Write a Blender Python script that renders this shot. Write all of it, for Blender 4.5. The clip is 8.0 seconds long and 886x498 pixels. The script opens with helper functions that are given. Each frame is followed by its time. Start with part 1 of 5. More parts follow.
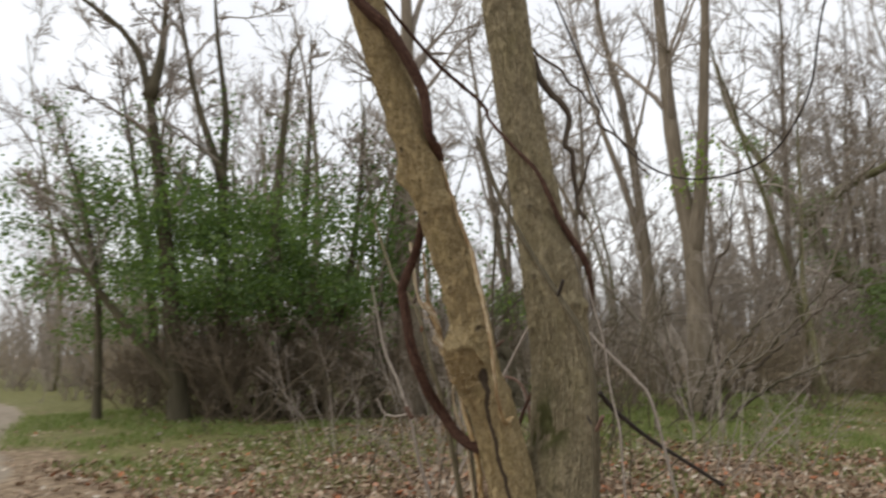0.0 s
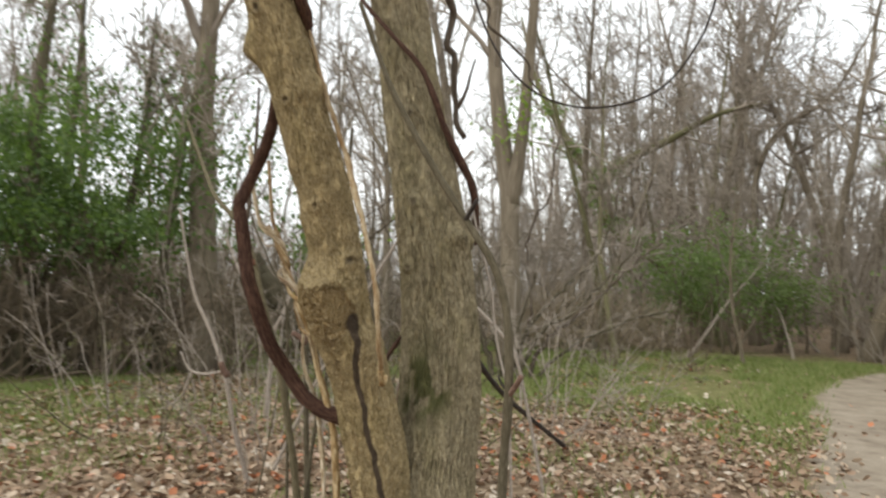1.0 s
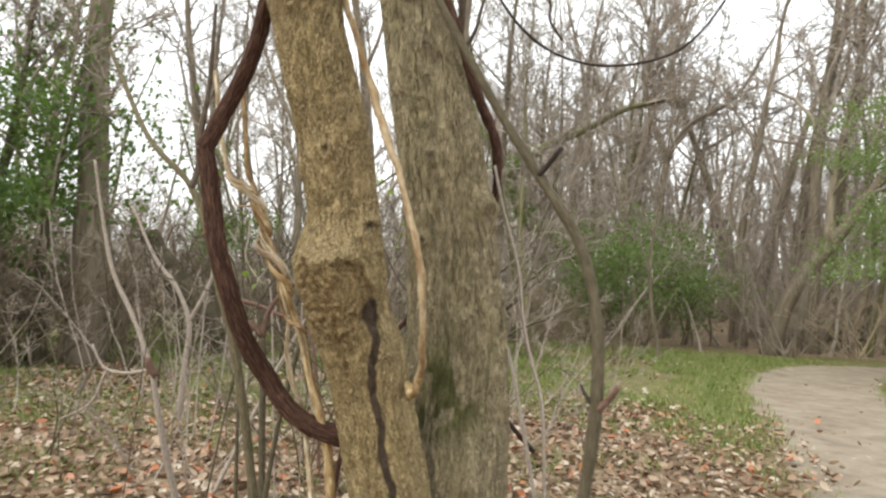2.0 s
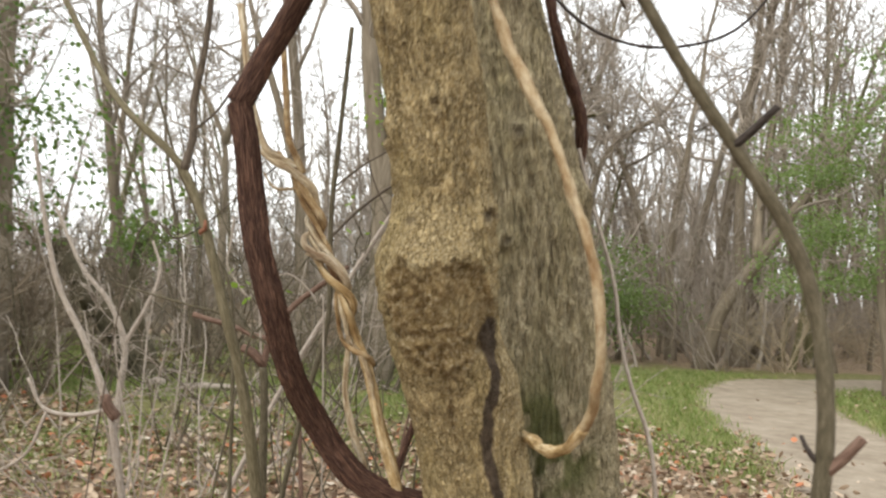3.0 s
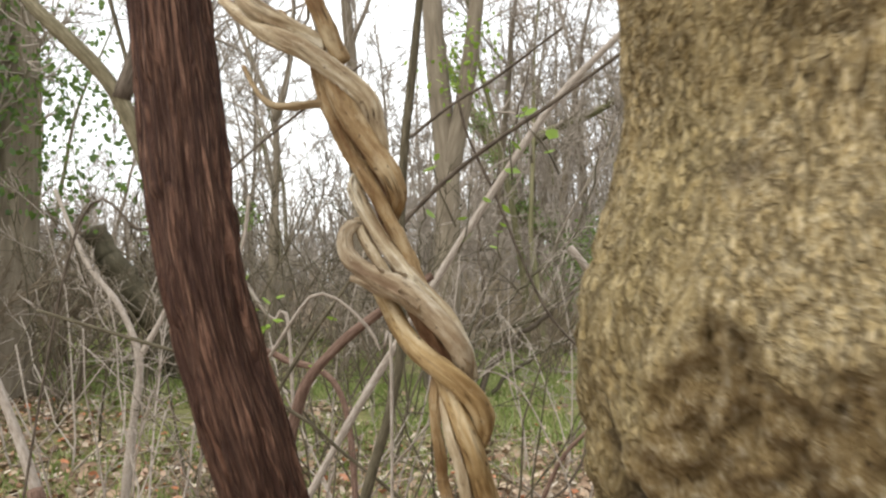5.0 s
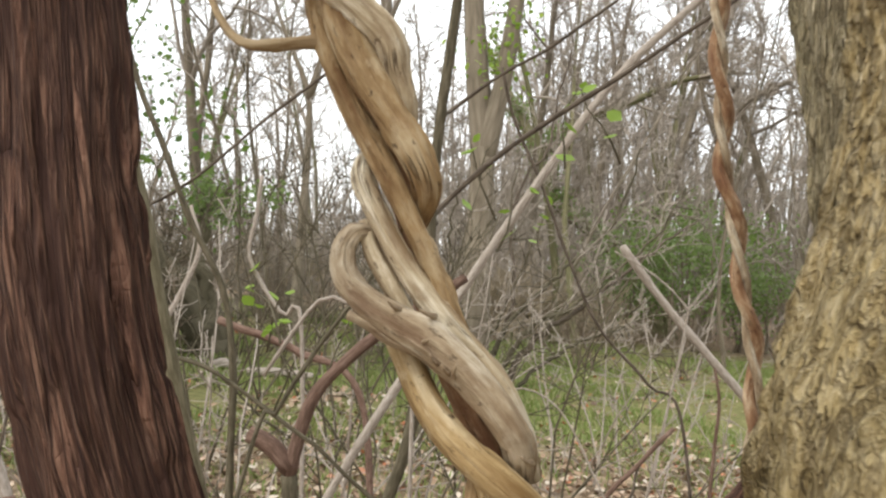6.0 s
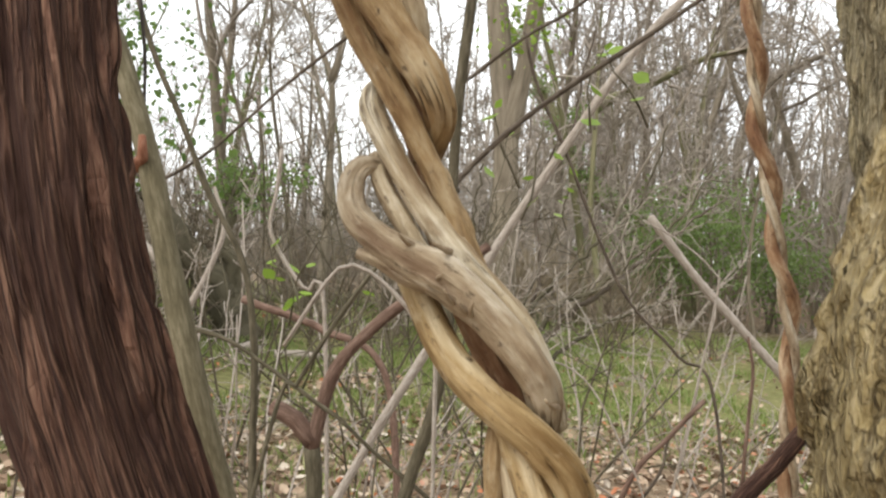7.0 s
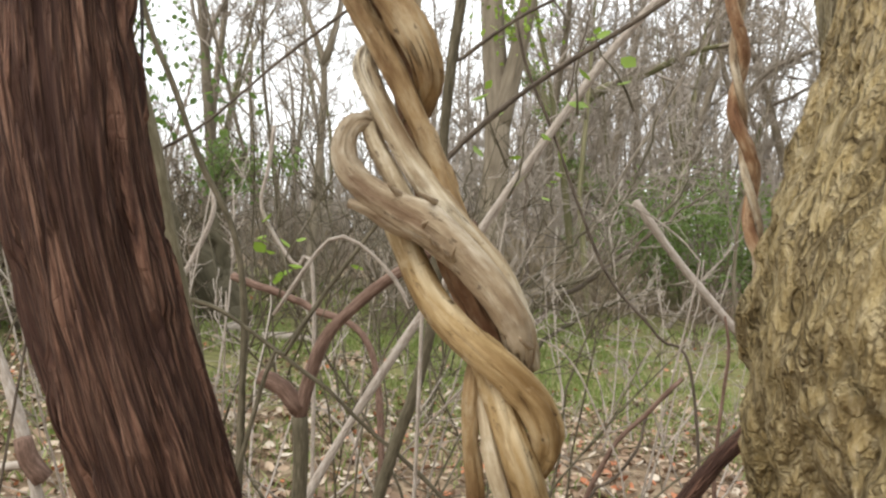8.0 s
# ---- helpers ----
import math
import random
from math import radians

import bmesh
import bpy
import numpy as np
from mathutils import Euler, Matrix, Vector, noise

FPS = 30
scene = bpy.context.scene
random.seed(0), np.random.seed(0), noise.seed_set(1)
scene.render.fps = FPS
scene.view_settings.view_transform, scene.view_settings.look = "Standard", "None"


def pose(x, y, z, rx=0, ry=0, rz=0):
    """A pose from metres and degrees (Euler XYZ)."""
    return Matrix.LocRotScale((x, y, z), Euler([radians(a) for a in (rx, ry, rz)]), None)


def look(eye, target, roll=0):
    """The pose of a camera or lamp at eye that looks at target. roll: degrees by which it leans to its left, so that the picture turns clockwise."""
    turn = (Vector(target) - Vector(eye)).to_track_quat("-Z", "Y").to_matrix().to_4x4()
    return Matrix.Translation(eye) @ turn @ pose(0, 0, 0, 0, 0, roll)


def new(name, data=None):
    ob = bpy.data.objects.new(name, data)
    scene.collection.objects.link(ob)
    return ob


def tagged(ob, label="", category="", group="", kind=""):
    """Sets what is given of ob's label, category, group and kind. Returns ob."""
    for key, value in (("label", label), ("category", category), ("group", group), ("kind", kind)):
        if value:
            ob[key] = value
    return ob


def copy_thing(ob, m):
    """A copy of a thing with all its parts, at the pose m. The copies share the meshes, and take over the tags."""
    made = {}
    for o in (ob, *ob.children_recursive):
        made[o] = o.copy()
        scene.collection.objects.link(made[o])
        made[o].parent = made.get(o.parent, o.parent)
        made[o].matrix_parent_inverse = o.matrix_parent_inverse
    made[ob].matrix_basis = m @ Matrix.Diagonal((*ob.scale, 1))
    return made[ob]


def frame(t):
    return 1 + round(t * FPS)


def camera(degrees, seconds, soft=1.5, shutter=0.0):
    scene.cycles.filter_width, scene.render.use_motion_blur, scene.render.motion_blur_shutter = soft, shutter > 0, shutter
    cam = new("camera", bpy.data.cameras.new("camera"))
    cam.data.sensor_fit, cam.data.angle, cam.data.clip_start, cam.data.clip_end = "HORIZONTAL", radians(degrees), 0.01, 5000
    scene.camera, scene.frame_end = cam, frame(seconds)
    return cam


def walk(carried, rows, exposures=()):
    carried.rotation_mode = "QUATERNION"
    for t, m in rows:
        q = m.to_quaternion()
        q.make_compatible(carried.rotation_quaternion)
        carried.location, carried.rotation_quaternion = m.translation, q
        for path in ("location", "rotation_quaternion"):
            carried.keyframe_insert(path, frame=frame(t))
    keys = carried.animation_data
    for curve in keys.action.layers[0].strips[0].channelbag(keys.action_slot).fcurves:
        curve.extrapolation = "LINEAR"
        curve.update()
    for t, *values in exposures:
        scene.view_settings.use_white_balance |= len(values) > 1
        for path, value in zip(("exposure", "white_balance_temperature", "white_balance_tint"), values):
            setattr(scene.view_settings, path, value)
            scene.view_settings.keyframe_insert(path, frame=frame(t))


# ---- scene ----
cam = camera(61.8, 8.0, soft=2.3, shutter=0.4)
PATH = [
    (0, (3.211, -0.769, 1.534), (1.892, 0.712, 1.787), -1.6),
    (0.5, (2.649, -0.426, 1.469), (1.563, 1.231, 1.748), -0.9),
    (1, (2.078, -0.096, 1.452), (1.239, 1.715, 1.578), 0.1),
    (1.5, (1.608, 0.241, 1.454), (0.933, 2.122, 1.538), 0.7),
    (1.7, (1.422, 0.35, 1.435), (0.794, 2.247, 1.515), 1.2),
    (2.8, (0.435, 1.007, 1.404), (0.078, 2.969, 1.562), 0.5),
    (3, (0.309, 1.126, 1.399), (-0.002, 3.097, 1.544), 1.1),
    (3.5, (0.062, 1.469, 1.395), (-0.144, 3.456, 1.488), 1.1),
    (4, (-0.027, 1.853, 1.439), (-0.297, 3.834, 1.5), 1.2),
    (4.5, (-0.043, 2.2, 1.489), (-0.501, 4.144, 1.597), 1.9),
    (4.7, (-0.082, 2.302, 1.507), (-0.54, 4.246, 1.608), 0.6),
    (5.8, (-0.216, 2.687, 1.565), (-0.733, 4.617, 1.642), 3.1),
    (6, (-0.223, 2.712, 1.57), (-0.763, 4.638, 1.618), 3.4),
    (6.5, (-0.236, 2.746, 1.565), (-0.811, 4.661, 1.6), 3.2),
    (7, (-0.226, 2.751, 1.538), (-0.829, 4.658, 1.54), 2.7),
    (7.5, (-0.219, 2.733, 1.517), (-0.822, 4.64, 1.481), 3.7),
    (8, (-0.211, 2.717, 1.514), (-0.784, 4.633, 1.484), 3.9),
]
walk(cam, [(t, look(eye, target, roll)) for t, eye, target, roll in PATH], exposures=[(0, -0.08, 6500, 8), (0.5, -0.1, 6600, 7), (1.0, 0.38, 6550, 5), (1.5, 0.64, 6600, 5), (3.0, 0.76, 6600, 6), (4.5, 0.78, 6550, 6), (6.0, 0.84, 6500, 6), (8.0, 0.86, 6500, 6)])

# ---- world and light: a bright overcast late-winter day ----
world = bpy.data.worlds.new("overcast")
scene.world = world
world.use_nodes = True
wt = world.node_tree
sky = wt.nodes.new("ShaderNodeTexSky")
sky.sky_type, sky.sun_disc = "NISHITA", False
sky.sun_elevation, sky.sun_rotation = radians(42), radians(200)
sky.dust_density, sky.air_density = 4.0, 1.0
veil = wt.nodes.new("ShaderNodeMix")
veil.data_type = "RGBA"
veil.inputs[0].default_value = 0.82
clouds = wt.nodes.new("ShaderNodeTexNoise")
clouds.inputs["Scale"].default_value, clouds.inputs["Detail"].default_value = 3.0, 4.0
tint = wt.nodes.new("ShaderNodeMix")
tint.data_type = "RGBA"
tint.inputs[6].default_value, tint.inputs[7].default_value = (9.4, 9.5, 10.2, 1), (12.5, 12.4, 12.4, 1)
wt.links.new(clouds.outputs[0], tint.inputs[0])
wt.links.new(sky.outputs[0], veil.inputs[6])
wt.links.new(tint.outputs[2], veil.inputs[7])
back = wt.nodes["Background"]
wt.links.new(veil.outputs[2], back.inputs[0])
back.inputs[1].default_value = 0.115
sun = new("sun", bpy.data.lights.new("sun", "SUN"))
sun.data.energy, sun.data.angle, sun.data.color = 1.0, radians(25), (1.0, 0.96, 0.9)
sun.matrix_world = look((-7, -11.5, 16), (0, 0, 0))

# ---- numeric helpers ----
rng = np.random.default_rng(7)


def hash01(ix, iy, iz, seed):
    h = (ix * 374761393 + iy * 668265263 + iz * 2147483647 + seed * 1274126177) & 0xFFFFFFFF
    h = ((h ^ (h >> 13)) * 1274126177) & 0xFFFFFFFF
    return ((h ^ (h >> 16)) & 0xFFFF) / 65535.0


def vnoise(p, seed=0):
    """Smooth value noise, 0 to 1, at rows of points."""
    p = np.asarray(p, float)
    i = np.floor(p).astype(np.int64)
    u = p - i
    u = u * u * (3 - 2 * u)
    out = 0
    for dx in (0, 1):
        for dy in (0, 1):
            for dz in (0, 1):
                w = (u[:, 0] if dx else 1 - u[:, 0]) * (u[:, 1] if dy else 1 - u[:, 1]) * (u[:, 2] if dz else 1 - u[:, 2])
                out = out + w * hash01(i[:, 0] + dx, i[:, 1] + dy, i[:, 2] + dz, seed)
    return out


def fbm(p, octaves=3, seed=0):
    p = np.asarray(p, float)
    total, amp, norm = 0, 1.0, 0
    for k in range(octaves):
        total = total + amp * vnoise(p * 2**k, seed + k)
        norm, amp = norm + amp, amp * 0.5
    return total / norm


def smooth(a, b, x):
    u = np.clip((np.asarray(x, float) - a) / (b - a), 0, 1)
    return u * u * (3 - 2 * u)


def ground_z(x, y):
    x, y = np.asarray(x, float), np.asarray(y, float)
    p = np.stack([x * 0.5, y * 0.5, 0 * x], -1).reshape(-1, 3)
    return -0.03 * np.clip(x, -14, 14) + 0.05 * (vnoise(p, 40).reshape(x.shape) - 0.5)


def gz(x, y):
    return float(ground_z(np.array([x]), np.array([y]))[0])


def spline(pts, step):
    """Points at even steps along a smooth curve through the given ones (any number of columns)."""
    c = np.array(pts, float)
    if len(c) < 3:
        dense = c
    else:
        q = np.vstack([2 * c[0] - c[1], c, 2 * c[-1] - c[-2]])
        dense = []
        for k in range(1, len(q) - 2):
            p0, p1, p2, p3 = q[k - 1 : k + 3]
            for t in np.arange(10) / 10:
                dense.append(0.5 * (2 * p1 + (p2 - p0) * t + (2 * p0 - 5 * p1 + 4 * p2 - p3) * t**2 + (3 * p1 - p0 - 3 * p2 + p3) * t**3))
        dense = np.array(dense + [c[-1]])
    d = np.r_[0, np.cumsum(np.linalg.norm(np.diff(dense[:, :3], axis=0), axis=1))]
    n = max(2, int(round(d[-1] / step)) + 1)
    s = np.linspace(0, d[-1], n)
    return np.stack([np.interp(s, d, dense[:, k]) for k in range(dense.shape[1])], 1)


class Geo:
    """Collects tubes and leaves into one mesh. Each vertex keeps its place on the limb in the attribute grain."""

    def __init__(self):
        self.v, self.f, self.g, self.extra, self.n = [], [], [], [], 0

    def add(self, v, f, g, extra=None):
        self.v.append(v)
        self.f.append(np.asarray(f, np.int64) + self.n)
        self.g.append(g)
        self.extra.append(np.zeros((len(v), 3)) if extra is None else extra)
        self.n += len(v)

    def tube(self, pts, radii, sides=8, shape=None, offset=0.0, solid=False):
        """shape(theta, s, pts) gives outward shifts and three extra values a vertex."""
        p = np.asarray(pts, float)
        r = np.broadcast_to(np.asarray(radii, float), (len(p),))
        tan = np.gradient(p, axis=0)
        tan /= np.linalg.norm(tan, axis=1)[:, None] + 1e-12
        u = np.zeros_like(p)
        a = np.array([1.0, 0, 0]) if abs(tan[0, 0]) < 0.9 else np.array([0, 1.0, 0])
        for k in range(len(p)):
            a = a - tan[k] * (a @ tan[k])
            a = a / (np.linalg.norm(a) + 1e-12)
            u[k] = a
        w = np.cross(tan, u)
        th = np.arange(sides) * 2 * np.pi / sides
        s = np.r_[0, np.cumsum(np.linalg.norm(np.diff(p, axis=0), axis=1))] + offset
        rr = np.repeat(r, sides)
        tt, ss = np.tile(th, len(p)), np.repeat(s, sides)
        out = np.repeat(u, sides, 0) * np.cos(tt)[:, None] + np.repeat(w, sides, 0) * np.sin(tt)[:, None]
        grain = np.stack([np.cos(tt) * rr, np.sin(tt) * rr, ss], 1)
        extra = None
        if shape:
            shift, extra = shape(out, grain, np.repeat(p, sides, 0), rr)
            rr = rr + shift
        v = np.repeat(p, sides, 0) + out * rr[:, None]
        if solid:
            grain = v.copy()
        i = np.arange(len(p) - 1)[:, None] * sides
        j, k = np.arange(sides)[None], (np.arange(sides)[None] + 1) % sides
        f = np.stack([i + j, i + k, i + k + sides, i + j + sides], -1).reshape(-1, 4)
        # both ends run to a point
        v = np.vstack([v, p[0] - tan[0] * r[0] * 0.25, p[-1] + tan[-1] * r[-1] * 0.25])
        grain = np.vstack([grain, [0, 0, s[0]], [0, 0, s[-1]]])
        if extra is not None:
            extra = np.vstack([extra, extra[0], extra[-1]])
        n = len(p) * sides
        e = (len(p) - 1) * sides
        j1, k1 = j[0], k[0]
        caps = np.vstack([np.stack([k1, j1, np.full(sides, n), np.full(sides, n)], 1), np.stack([e + j1, e + k1, np.full(sides, n + 1), np.full(sides, n + 1)], 1)])
        self.add(v, np.vstack([f, caps]), grain, extra)
        return self

    def mesh(self, name, flat=False):
        v, f, g, e = np.vstack(self.v), np.vstack(self.f), np.vstack(self.g), np.vstack(self.extra)
        tri = f[:, 2] == f[:, 3]
        count = np.where(tri, 3, 4)
        starts = np.r_[0, np.cumsum(count)[:-1]]
        keep = np.ones(f.shape, bool)
        keep[tri, 3] = False
        loops = f[keep]
        m = bpy.data.meshes.new(name)
        m.vertices.add(len(v))
        m.vertices.foreach_set("co", v.ravel())
        m.loops.add(len(loops))
        m.loops.foreach_set("vertex_index", loops.astype(np.int32))
        m.polygons.add(len(f))
        m.polygons.foreach_set("loop_start", starts.astype(np.int32))
        if not flat:
            m.polygons.foreach_set("use_smooth", np.ones(len(f), bool))
        m.attributes.new("grain", "FLOAT_VECTOR", "POINT").data.foreach_set("vector", g.astype(np.float32).ravel())
        if np.abs(e).max() > 0:
            m.attributes.new("marks", "FLOAT_VECTOR", "POINT").data.foreach_set("vector", e.astype(np.float32).ravel())
        m.update(calc_edges=True)
        m.validate()
        return m


def part(name, geo, mat, parent=None, label="", flat=False):
    ob = new(name, geo.mesh(name, flat) if isinstance(geo, Geo) else geo)
    if not ob.data.materials:
        ob.data.materials.append(mat.m)
    if parent:
        ob.parent = parent
        ob.matrix_parent_inverse = parent.matrix_basis.inverted()
    return tagged(ob, label)


def thing(name, label, category, group="", at=(0, 0, 0), kind=""):
    ob = new(name)
    ob.empty_display_size = 0.1
    ob.matrix_basis = Matrix.Translation(at)
    return tagged(ob, label, category, group, kind)


# ---- materials ----
class Mat:
    """A small builder for node materials."""

    def __init__(self, name, rough=0.9):
        self.m = bpy.data.materials.new(name)
        self.m.use_nodes = True
        self.t = self.m.node_tree
        self.b = self.t.nodes["Principled BSDF"]
        self.b.inputs["Roughness"].default_value = rough
        self.b.inputs["Specular IOR Level"].default_value = 0.25

    def attr(self, name):
        n = self.t.nodes.new("ShaderNodeAttribute")
        n.attribute_name = name
        return n

    def coords(self, source, scale):
        n = self.t.nodes.new("ShaderNodeMapping")
        n.inputs["Scale"].default_value = scale
        self.t.links.new(source, n.inputs["Vector"])
        return n.outputs[0]

    def noise(self, vec, scale, detail=4.0, rough=0.6):
        n = self.t.nodes.new("ShaderNodeTexNoise")
        n.inputs["Scale"].default_value, n.inputs["Detail"].default_value, n.inputs["Roughness"].default_value = scale, detail, rough
        self.t.links.new(vec, n.inputs["Vector"])
        return n.outputs[0]

    def ramp(self, fac, stops):
        n = self.t.nodes.new("ShaderNodeValToRGB")
        el = n.color_ramp.elements
        while len(el) < len(stops):
            el.new(0.5)
        for e, (pos, col) in zip(el, stops):
            e.position, e.color = pos, (*col, 1) if len(col) == 3 else col
        self.t.links.new(fac, n.inputs[0])
        return n.outputs[0]

    def mix(self, fac, a, b, mode="MIX"):
        n = self.t.nodes.new("ShaderNodeMix")
        n.data_type, n.blend_type = "RGBA", mode
        for sock, val in ((n.inputs[0], fac), (n.inputs[6], a), (n.inputs[7], b)):
            if isinstance(val, (int, float)):
                sock.default_value = val
            elif isinstance(val, tuple):
                sock.default_value = (*val, 1)
            else:
                self.t.links.new(val, sock)
        return n.outputs[2]

    def math(self, op, a, b=None, clamp=False):
        n = self.t.nodes.new("ShaderNodeMath")
        n.operation, n.use_clamp = op, clamp
        for sock, val in zip(n.inputs, (a, b)):
            if val is None:
                continue
            if isinstance(val, (int, float)):
                sock.default_value = val
            else:
                self.t.links.new(val, sock)
        return n.outputs[0]

    def split(self, vec):
        n = self.t.nodes.new("ShaderNodeSeparateXYZ")
        self.t.links.new(vec, n.inputs[0])
        return n.outputs

    def bump(self, height, strength, distance):
        n = self.t.nodes.new("ShaderNodeBump")
        n.inputs["Strength"].default_value, n.inputs["Distance"].default_value = strength, distance
        self.t.links.new(height, n.inputs["Height"])
        self.t.links.new(n.outputs[0], self.b.inputs["Normal"])
        return self

    def color(self, c):
        if isinstance(c, tuple):
            self.b.inputs["Base Color"].default_value = (*c, 1)
        else:
            self.t.links.new(c, self.b.inputs["Base Color"])
        return self

    def random(self):
        return self.t.nodes.new("ShaderNodeObjectInfo").outputs["Random"]

    def island(self):
        return self.t.nodes.new("ShaderNodeNewGeometry").outputs["Random Per Island"]

    def position(self):
        return self.t.nodes.new("ShaderNodeNewGeometry").outputs["Position"]


def bark(name, dark, mid, light, across=60.0, along=9.0, depth=0.004, strength=0.7, patch=None):
    """Fibrous bark: streaks run along the limb, with broad patches of algae or weathering."""
    m = Mat(name)
    g = m.attr("grain").outputs["Vector"]
    fine = m.noise(m.coords(g, (across, across, along)), 1.0, 5.0, 0.65)
    broad = m.noise(m.coords(g, (22, 22, 12)), 1.0, 3.0)
    speck = m.noise(m.coords(g, (160, 160, 90)), 1.0, 2.0)
    col = m.ramp(fine, [(0.3, dark), (0.5, mid), (0.72, light)])
    if patch:
        col = m.mix(m.math("MULTIPLY", m.math("SUBTRACT", broad, 0.42, True), 2.2, True), col, patch)
    col = m.mix(m.math("MULTIPLY", speck, 0.35), col, dark)
    m.color(col)
    m.bump(m.math("ADD", fine, m.math("MULTIPLY", speck, 0.25)), strength, depth)
    return m


def fissures(m, vec, sharp, detail=4.0, distort=0.25):
    """1 on the plates, 0 in the crooked lines between them."""
    n = m.t.nodes.new("ShaderNodeTexNoise")
    n.inputs["Scale"].default_value, n.inputs["Detail"].default_value, n.inputs["Roughness"].default_value, n.inputs["Distortion"].default_value = 1.0, detail, 0.55, distort
    m.t.links.new(vec, n.inputs["Vector"])
    return m.math("MULTIPLY", m.math("ABSOLUTE", m.math("SUBTRACT", n.outputs[0], 0.5)), sharp, True)


def host_bark(name, dark, mid, light, green, across, along, depth, cracks):
    """Bark of the two trunks: plates between crooked fissures. marks: x black of wet streak, cleft and knots, y scar, z
    moss.
    """
    m = Mat(name)
    g = m.attr("grain").outputs["Vector"]
    marks = m.split(m.attr("marks").outputs["Vector"])
    fine = m.noise(m.coords(g, (across * 2.0, across * 2.0, along * 1.6)), 1.0, 6.0, 0.72)
    wide = fissures(m, m.coords(g, (across * 0.62, across * 0.62, along * 0.6)), 19.0)
    thin = fissures(m, m.coords(g, (across * 1.25, across * 1.25, along * 1.5)), 12.0)
    plate = m.math("MULTIPLY", wide, m.math("ADD", m.math("MULTIPLY", thin, 0.55), 0.45))
    broad = m.noise(m.coords(g, (7, 7, 3)), 1.0, 4.0)
    patchy = m.math("MULTIPLY", m.math("SUBTRACT", m.noise(m.coords(g, (26, 26, 12)), 1.0, 3.0), 0.26, True), 4.0, True)
    speck = m.noise(m.coords(g, (300, 300, 170)), 1.0, 3.0)
    col = m.ramp(fine, [(0.36, dark), (0.47, mid), (0.62, light)])
    col = m.mix(m.math("MULTIPLY", m.math("SUBTRACT", broad, 0.45, True), 2.6, True), col, green)
    col = m.mix(m.math("MULTIPLY", m.math("SUBTRACT", speck, 0.55, True), 2.0, True), col, light)
    crack = m.math("MULTIPLY", m.math("SUBTRACT", 1.0, plate), patchy)
    col = m.mix(m.math("MULTIPLY", crack, cracks), col, tuple(0.5 * c for c in dark))
    chips = m.noise(m.coords(g, (135, 135, 80)), 1.0, 6.0, 0.78)
    scar = m.ramp(chips, [(0.35, (0.04, 0.022, 0.009)), (0.42, (0.27, 0.175, 0.07)), (0.52, (0.43, 0.305, 0.14)), (0.63, (0.7, 0.59, 0.41))])
    col = m.mix(m.math("MULTIPLY", marks[1], 0.86), col, scar)
    moss = m.ramp(speck, [(0.3, (0.05, 0.062, 0.014)), (0.7, (0.16, 0.17, 0.045))])
    col = m.mix(m.math("MULTIPLY", marks[2], m.math("ADD", fine, 0.3), True), col, moss)
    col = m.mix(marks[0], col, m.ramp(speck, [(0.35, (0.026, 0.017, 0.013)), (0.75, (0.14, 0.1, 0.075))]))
    m.color(col)
    height = m.math("SUBTRACT", m.math("MULTIPLY", fine, 0.9), m.math("MULTIPLY", crack, 1.1))
    m.bump(m.math("ADD", height, m.math("ADD", m.math("MULTIPLY", speck, 0.4), m.math("MULTIPLY", m.math("MULTIPLY", chips, marks[1]), 2.4))), 1.0, depth)
    return m


def vine_bark(name, brown, tan, cream, crack_col, patch=(48, 48, 14), fine=(330, 330, 26), depth=0.002):
    """Smooth woody vine: golden and cream patches drawn out along the stem, with hairline cracks."""
    m = Mat(name, 0.75)
    g = m.attr("grain").outputs["Vector"]
    broad = m.noise(m.coords(g, patch), 1.0, 5.0, 0.6)
    hair = m.noise(m.coords(g, fine), 1.0, 4.0, 0.6)
    col = m.ramp(broad, [(0.36, brown), (0.5, tan), (0.66, cream)])
    col = m.mix(m.math("MULTIPLY", m.math("SUBTRACT", hair, 0.5, True), 0.6, True), col, cream)
    col = m.mix(m.math("MULTIPLY", m.math("SUBTRACT", 0.5, hair, True), 0.8, True), col, brown)
    line = m.noise(m.coords(g, (120, 120, 6)), 1.0, 3.0, 0.55)
    near = m.math("SUBTRACT", 1.0, m.math("MULTIPLY", m.math("ABSOLUTE", m.math("SUBTRACT", line, 0.5)), 34.0, True))
    where = m.math("MULTIPLY", m.math("SUBTRACT", m.noise(m.coords(g, (40, 40, 22)), 1.0, 2.0), 0.5, True), 7.0, True)
    crack = m.math("MULTIPLY", near, where)
    col = m.mix(m.math("MULTIPLY", crack, 0.85), col, crack_col)
    spot = m.math("MULTIPLY", m.math("SUBTRACT", m.noise(m.coords(g, (170, 170, 90)), 1.0, 3.0), 0.62, True), 7.0, True)
    mottle = m.noise(m.coords(g, (75, 75, 34)), 1.0, 5.0, 0.65)
    col = m.mix(m.math("MULTIPLY", m.math("SUBTRACT", mottle, 0.52, True), 3.5, True), col, brown)
    col = m.mix(m.math("MULTIPLY", m.math("SUBTRACT", 0.43, mottle, True), 4.0, True), col, cream)
    col = m.mix(spot, col, crack_col)
    m.color(col)
    m.bump(m.math("ADD", m.math("SUBTRACT", hair, m.math("MULTIPLY", crack, 0.8)), m.math("MULTIPLY", broad, 0.5)), 1.0, depth)
    return m


